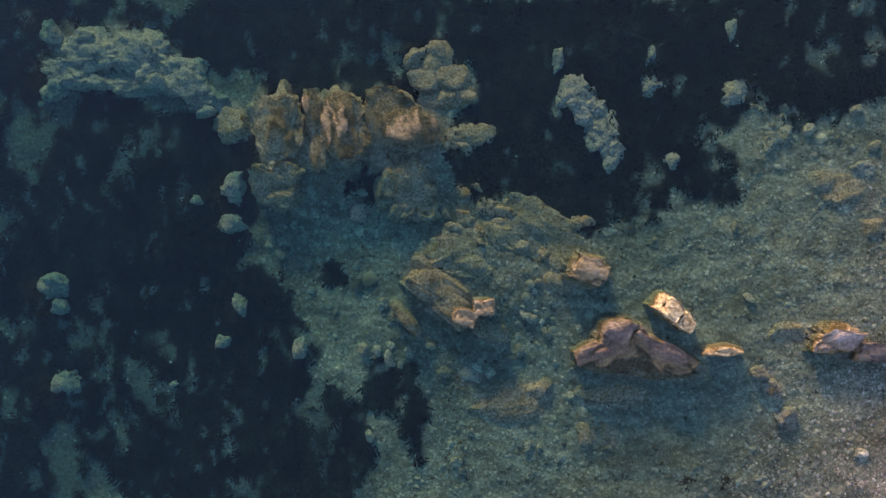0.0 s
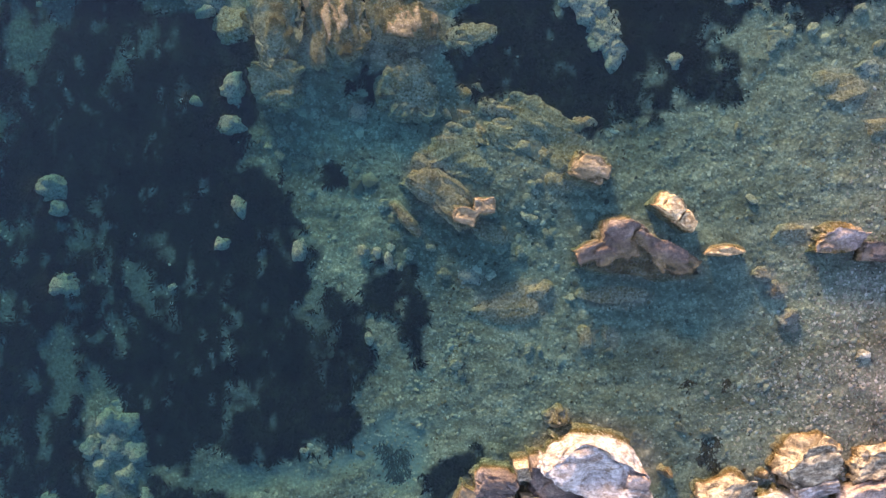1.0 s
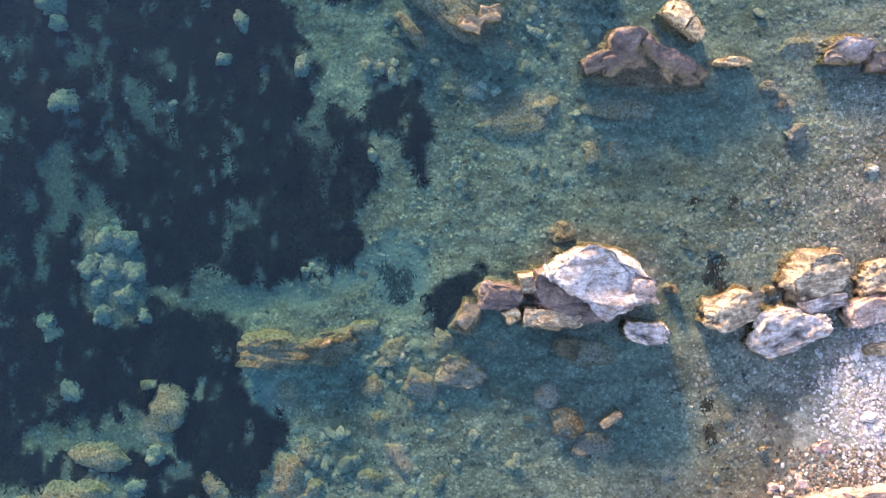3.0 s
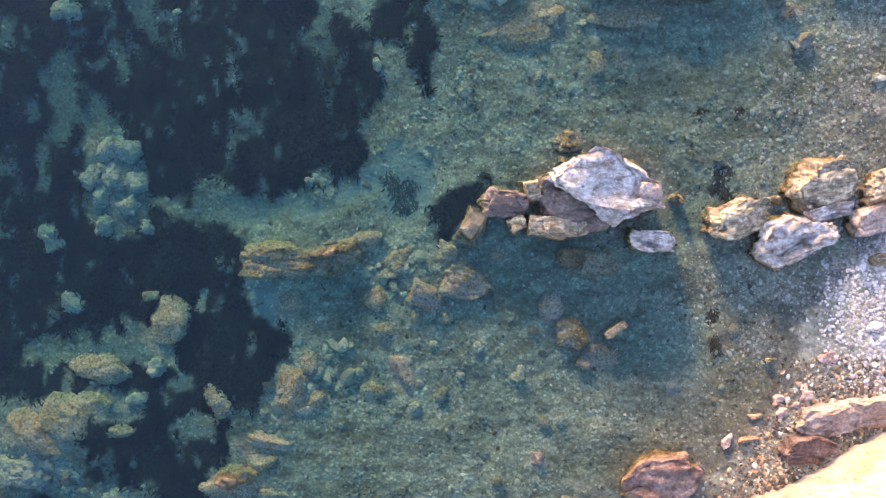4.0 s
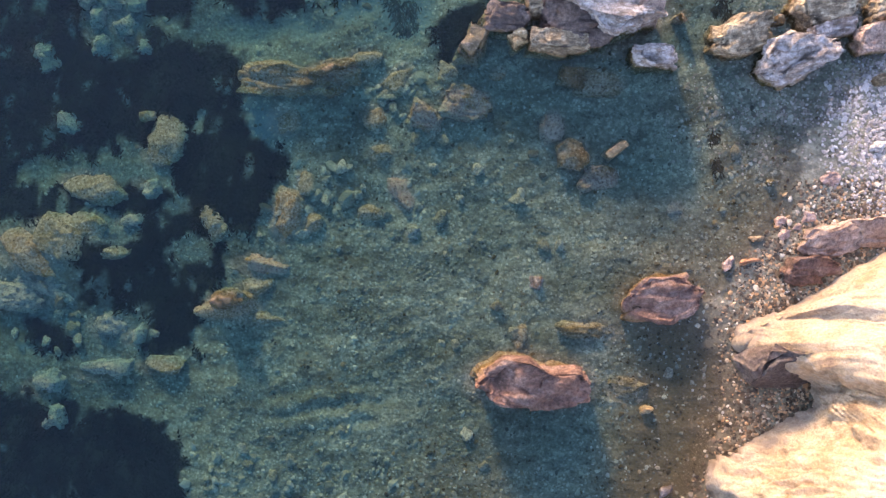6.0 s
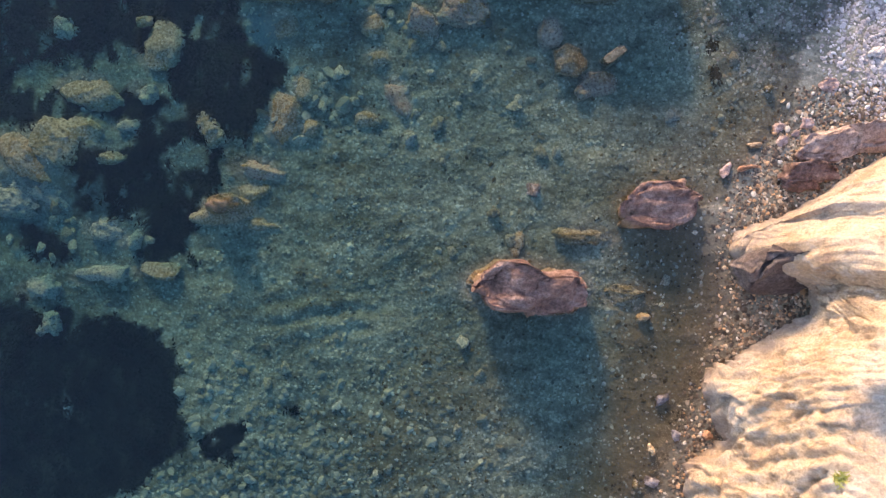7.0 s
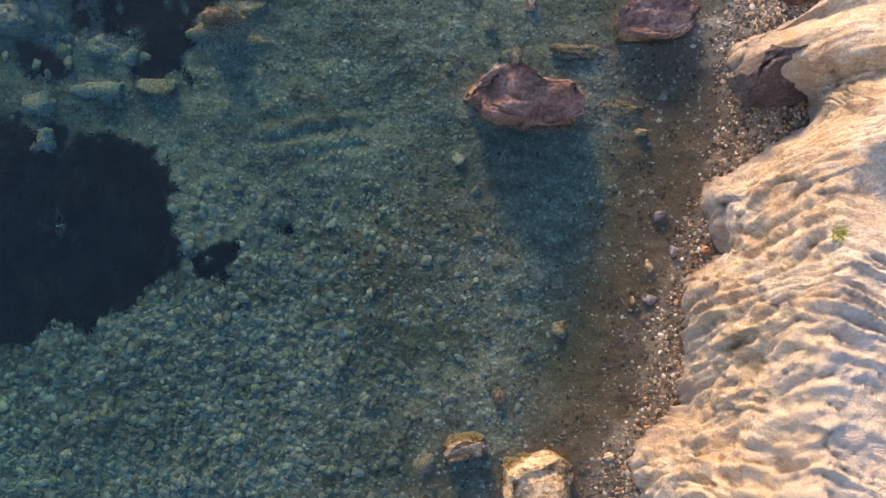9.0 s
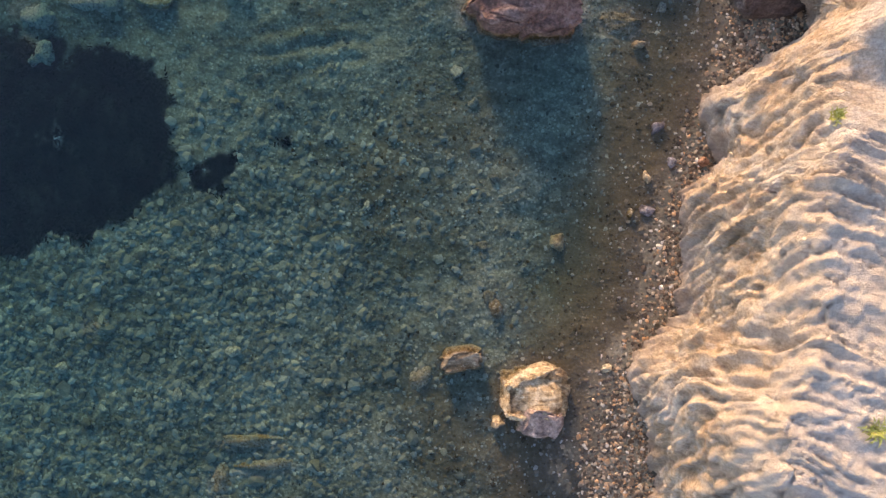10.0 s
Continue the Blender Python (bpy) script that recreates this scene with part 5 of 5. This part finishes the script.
D = D + 0.25 * np.clip(seaward(X, Y) / 16, 0, 1.5)
me = mesh_of("water", np.stack([X, Y, 0 * X], -1).reshape(-1, 3), sheet_faces(len(wy), len(wx)), WATER)
attribute(me, "depth", D)
water = tagged(new("water", me), "calm clear shallow sea water over stones", "water", kind="structure")
water.visible_shadow = False


# ---- loose stones ----


def pebbles(name, count, area, size, keep, material, label, category, lift=0.25, seed=1, flat=(0.17, 0.33)):
    """Many small stones as one mesh; keep(x, y) gives the chance that one lies there."""
    r = np.random.RandomState(seed)
    x, y = r.uniform(area[0], area[1], count), r.uniform(area[2], area[3], count)
    ok = r.rand(count) < keep(x, y)
    x, y = x[ok], y[ok]
    n = len(x)
    v, f = BALL[1]
    big = size * np.exp(0.32 * r.normal(size=n))
    shape = np.stack([np.ones(n), r.uniform(0.6, 0.95, n), r.uniform(*flat, n)], 1) * big[:, None] * 0.5
    p = v[None] * (1 + 0.22 * r.normal(size=(n, len(v), 1))) * shape[:, None]
    a, b = r.uniform(0, 6.28, n), r.normal(0, 0.2, n)
    px, pz = p[..., 0] * np.cos(b)[:, None] - p[..., 2] * np.sin(b)[:, None], p[..., 0] * np.sin(b)[:, None] + p[..., 2] * np.cos(b)[:, None]
    qx, qy = px * np.cos(a)[:, None] - p[..., 1] * np.sin(a)[:, None], px * np.sin(a)[:, None] + p[..., 1] * np.cos(a)[:, None]
    z = bed(x, y) + lift * shape[:, 2]
    verts = np.stack([qx + x[:, None], qy + y[:, None], pz + z[:, None]], -1).reshape(-1, 3)
    faces = (f[None] + (np.arange(n) * len(v))[:, None, None]).reshape(-1, 3)
    return tagged(new(name, mesh_of(name, verts, faces, material, False)), label, category, kind="stuff")


def open_bed(x, y):
    d = seaward(x, y)
    patchy = 0.75 + 0.5 * flat_noise(x, y, 0.7, 0.7, 15.0)
    return np.where(d > 0.2, (1 - meadow(x, y)) * (1 - 0.9 * meadow_reach(x, y)) * (1 - 0.5 * sandy(x, y)) * patchy * (1 - 0.7 * (ellipses(x, y, CLEARINGS) > -0.05)), 0) * (1 - 0.85 * brown_film(x, y))


def filmed_bed(x, y):
    return brown_film(x, y) * (seaward(x, y) > -0.5) * (1 - meadow(x, y))


def shard_bed(x, y):
    return open_bed(x, y) * np.clip((-14.5 - y) / 3, 0, 1) * np.clip((1.5 - x) / 5, 0, 1)


def rubble_bed(x, y):
    return np.clip(ellipses(x, y, RUBBLE) / 0.5, 0, 1) * (0.5 + 0.6 * flat_noise(x, y, 1.4, 1.4, 25.0)) * (1 - meadow(x, y))


def strand(x, y):
    d = seaward(x, y)
    return np.where((d < 0.15) & (d > -4.0), np.clip(0.15 - 1.7 * d, 0.05, 1), 0) * (y < -9.5)


def pale_shallows(x, y):
    d = seaward(x, y)
    return np.clip(1.15 - np.abs(d - 0.6) / 2.4, 0, 0.8) * np.clip((y + 9.5) / 2.0, 0, 1) * np.clip(0.7 + 0.6 * flat_noise(x, y, 0.8, 0.8, 61.0), 0, 1)


# where the beach glares: chance of a pebble coloured for it
def beach_glare(x, y):
    return np.clip(1.3 - np.hypot((x - 9.0) / 1.5, (y + 8.7) / 2.0), 0, 1) * (seaward(x, y) < 0.6)


pebbles("sea_bed_pebbles", 130000, (-9.6, 9.4, -24.5, 5.6), 0.054, open_bed, BED_PEBBLE, "grey-green pebbles covering the shallow sea bed", "pebbles", seed=3)
pebbles("sea_bed_cobbles", 1300, (-9.6, 9.4, -24.5, 5.6), 0.11, open_bed, BED_PEBBLE, "larger grey cobbles strewn over the sea bed", "cobbles", seed=4)
pebbles("sea_bed_shards", 16000, (-9.6, 2.0, -24.5, -14), 0.12, shard_bed, SHARD_STONE, "broken grey-green stones covering the sea bed", "stones", seed=8, flat=(0.22, 0.42))
pebbles("rubble", 7000, (-9.6, 9.4, -20, 5.6), 0.17, rubble_bed, BED_PEBBLE, "broken stones lying between the submerged rocks", "stones", lift=0.5, seed=14)
pebbles("filmed_pebbles", 45000, (-3, 9.4, -24.5, 3), 0.056, filmed_bed, SHALLOW_PEBBLE, "brown algae-filmed pebbles in the shallows", "pebbles", seed=7)
pebbles("beach_pebbles", 64000, (2.2, 9.5, -24.5, -9), 0.062, strand, BEACH_PEBBLE, "rust, tan and grey pebbles along the shore", "pebbles", seed=5, flat=(0.22, 0.42))
pebbles("pinkish_pebbles", 26000, (4.0, 9.6, -9.5, 1.5), 0.055, pale_shallows, PINK_PEBBLE, "pinkish grey pebbles in the clear shallows", "pebbles", seed=16)
pebbles("glare_beach_pebbles", 15000, (6.0, 9.8, -11.4, -6.0), 0.062, beach_glare, GLARE_PEBBLE, "wet pale grey beach pebbles, glare put into their colour", "pebbles", seed=6, flat=(0.22, 0.42))


def cobbles(count, keep, area, seed):
    """Single cobbles, each a thing of its own on one of a few shared shapes."""
    r = np.random.RandomState(seed)
    shapes = [rock_mesh(0.24, 0.18, 0.12, 900 + k, COBBLE, level=3) for k in range(8)]
    x, y = r.uniform(area[0], area[1], 40 * count), r.uniform(area[2], area[3], 40 * count)
    ok = r.rand(len(x)) < keep(x, y)
    x, y = x[ok][:count], y[ok][:count]
    for k, (px, py, pz) in enumerate(zip(x, y, bed(x, y))):
        ob = new("cobble", shapes[k % 8])
        size = r.uniform(0.6, 1.35)
        ob.matrix_world = pose(px, py, pz + 0.025 * size, r.normal(0, 8), r.normal(0, 8), r.uniform(0, 360)) @ Matrix.Diagonal((size, size, 0.6 * size, 1))
        tagged(ob, "rounded grey-green cobble on the sea bed", "cobble", "cobbles on the sea bed")


cobbles(150, rubble_bed, (-9, 9, -20, 5), 31)
cobbles(110, open_bed, (-9, 9, -24, 5), 32)


# ---- plants ----
def ribbons(x, y, z, lean, length, width, rise, seed):
    """Bent leaf blades of two segments: places and faces."""
    r = np.random.RandomState(seed)
    n = len(x)
    out = np.stack([np.cos(lean), np.sin(lean), np.zeros(n)], 1)
    side = np.stack([-np.sin(lean), np.cos(lean), np.zeros(n)], 1) * (width / 2)[:, None]
    foot = np.stack([x, y, z], 1)
    up = np.array([[0, 0, 1.0]])
    mid = foot + out * (length * 0.35)[:, None] + up * (rise * 0.8)[:, None]
    tip = foot + out * length[:, None] + up * rise[:, None] * r.uniform(0.6, 1.1, n)[:, None]
    verts = np.stack([foot - side, foot + side, mid + side, mid - side, tip + side * 0.5, tip - side * 0.5], 1).reshape(-1, 3)
    f = np.array([[0, 1, 2, 3], [3, 2, 4, 5]])
    faces = (f[None] + (np.arange(n) * 6)[:, None, None]).reshape(-1, 4)
    return verts, faces


def seagrass_meadow():
    r = np.random.RandomState(9)
    x, y = r.uniform(-11, 9.5, 30000), r.uniform(-25, 6.5, 30000)
    ok = meadow(x, y) > 0.25 + 0.4 * r.rand(len(x))
    x, y = x[ok], y[ok]
    tall = 0.11 + 0.08 * flat_noise(x, y, 0.9, 0.6, 17.0)
    k = 7
    bx, by = (np.repeat(x, k) + r.normal(0, 0.05, len(x) * k)), (np.repeat(y, k) + r.normal(0, 0.05, len(x) * k))
    h = np.repeat(tall, k) * r.uniform(0.6, 1.3, len(bx))
    h = np.minimum(np.maximum(h, 0.05), -0.06 - bed(bx, by))
    lean = np.repeat(r.normal(-1.5, 0.8, len(x)), k) + r.normal(0, 0.5, len(bx))
    v, f = ribbons(bx, by, bed(bx, by) - 0.02, lean, r.uniform(0.06, 0.13, len(bx)), r.uniform(0.025, 0.045, len(bx)), np.maximum(0.55 * h, 0.03), 10)
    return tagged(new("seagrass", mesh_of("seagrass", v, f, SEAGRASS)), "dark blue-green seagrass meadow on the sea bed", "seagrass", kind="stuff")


seagrass_meadow()


def tuft(name, x, y, z, leaves, reach, tall, material, label, category, part_name, seed, upright=True):
    """A plant: an Empty at its foot with each group of leaves as a part."""
    r = np.random.RandomState(seed)
    base = tagged(new(name), label, category)
    base.matrix_world = pose(x, y, z)
    for _ in range(4):
        n = leaves // 4
        fx, fy = r.normal(0, reach * 0.3, n), r.normal(0, reach * (0.3 if upright else 0.45), n)
        v, f = ribbons(fx, fy, np.full(n, -0.03), r.uniform(0, 6.28, n) if upright else r.normal(-1.5, 0.5, n), r.uniform(0.4, 1.0, n) * reach, np.full(n, 0.02 if upright else 0.035), r.uniform(0.4, 1.0, n) * tall, seed + 1)
        ob = new(part_name, mesh_of(part_name, v, f, material))
        ob.parent = base
    return base


def on_cliff(x, y):
    """Height of the cliff's top under a place."""
    me = cliff.data
    co = np.empty(len(me.vertices) * 3, np.float32)
    me.vertices.foreach_get("co", co)
    co = co.reshape(-1, 3)
    near = np.hypot(co[:, 0] - x, co[:, 1] - y)
    return float(co[near < near.min() + 0.05, 2].max())


for x, y, reach, seed in ((5.93, -16.02, 0.13, 1), (5.91, -20.35, 0.17, 2)):
    tuft("grass_tuft", x, y, on_cliff(x, y), 60, reach, 0.16, GREEN_LEAF, "yellow-green grass tuft growing on the cliff", "plant", "leaves", seed)
for x, y, reach, seed in ((5.41, -5.90, 0.42, 3), (5.50, -6.29, 0.36, 4), (5.22, -6.12, 0.25, 5), (-1.13, -5.91, 0.30, 7), (-0.91, -6.39, 0.34, 8), (-0.68, -6.51, 0.30, 9), (-0.79, -6.05, 0.32, 10), (-1.02, -6.2, 0.25, 11), (5.21, -8.66, 0.34, 12), (5.27, -9.21, 0.30, 13), (5.0, -4.65, 0.28, 14), (5.7, -4.7, 0.22, 15)):
    tuft("weed_clump", x, y, float(bed(np.array([x]), np.array([y]))[0]), 110 if x < 0 else 240, reach * (0.8 if x < 0 else 0.55), 0.05, TEAL_WEED if x < 0 else WEED, "dark blue-green seaweed clump on pale sand" if x < 0 else "dark brown seaweed clump on shallow gravel", "seaweed", "fronds", seed, False)
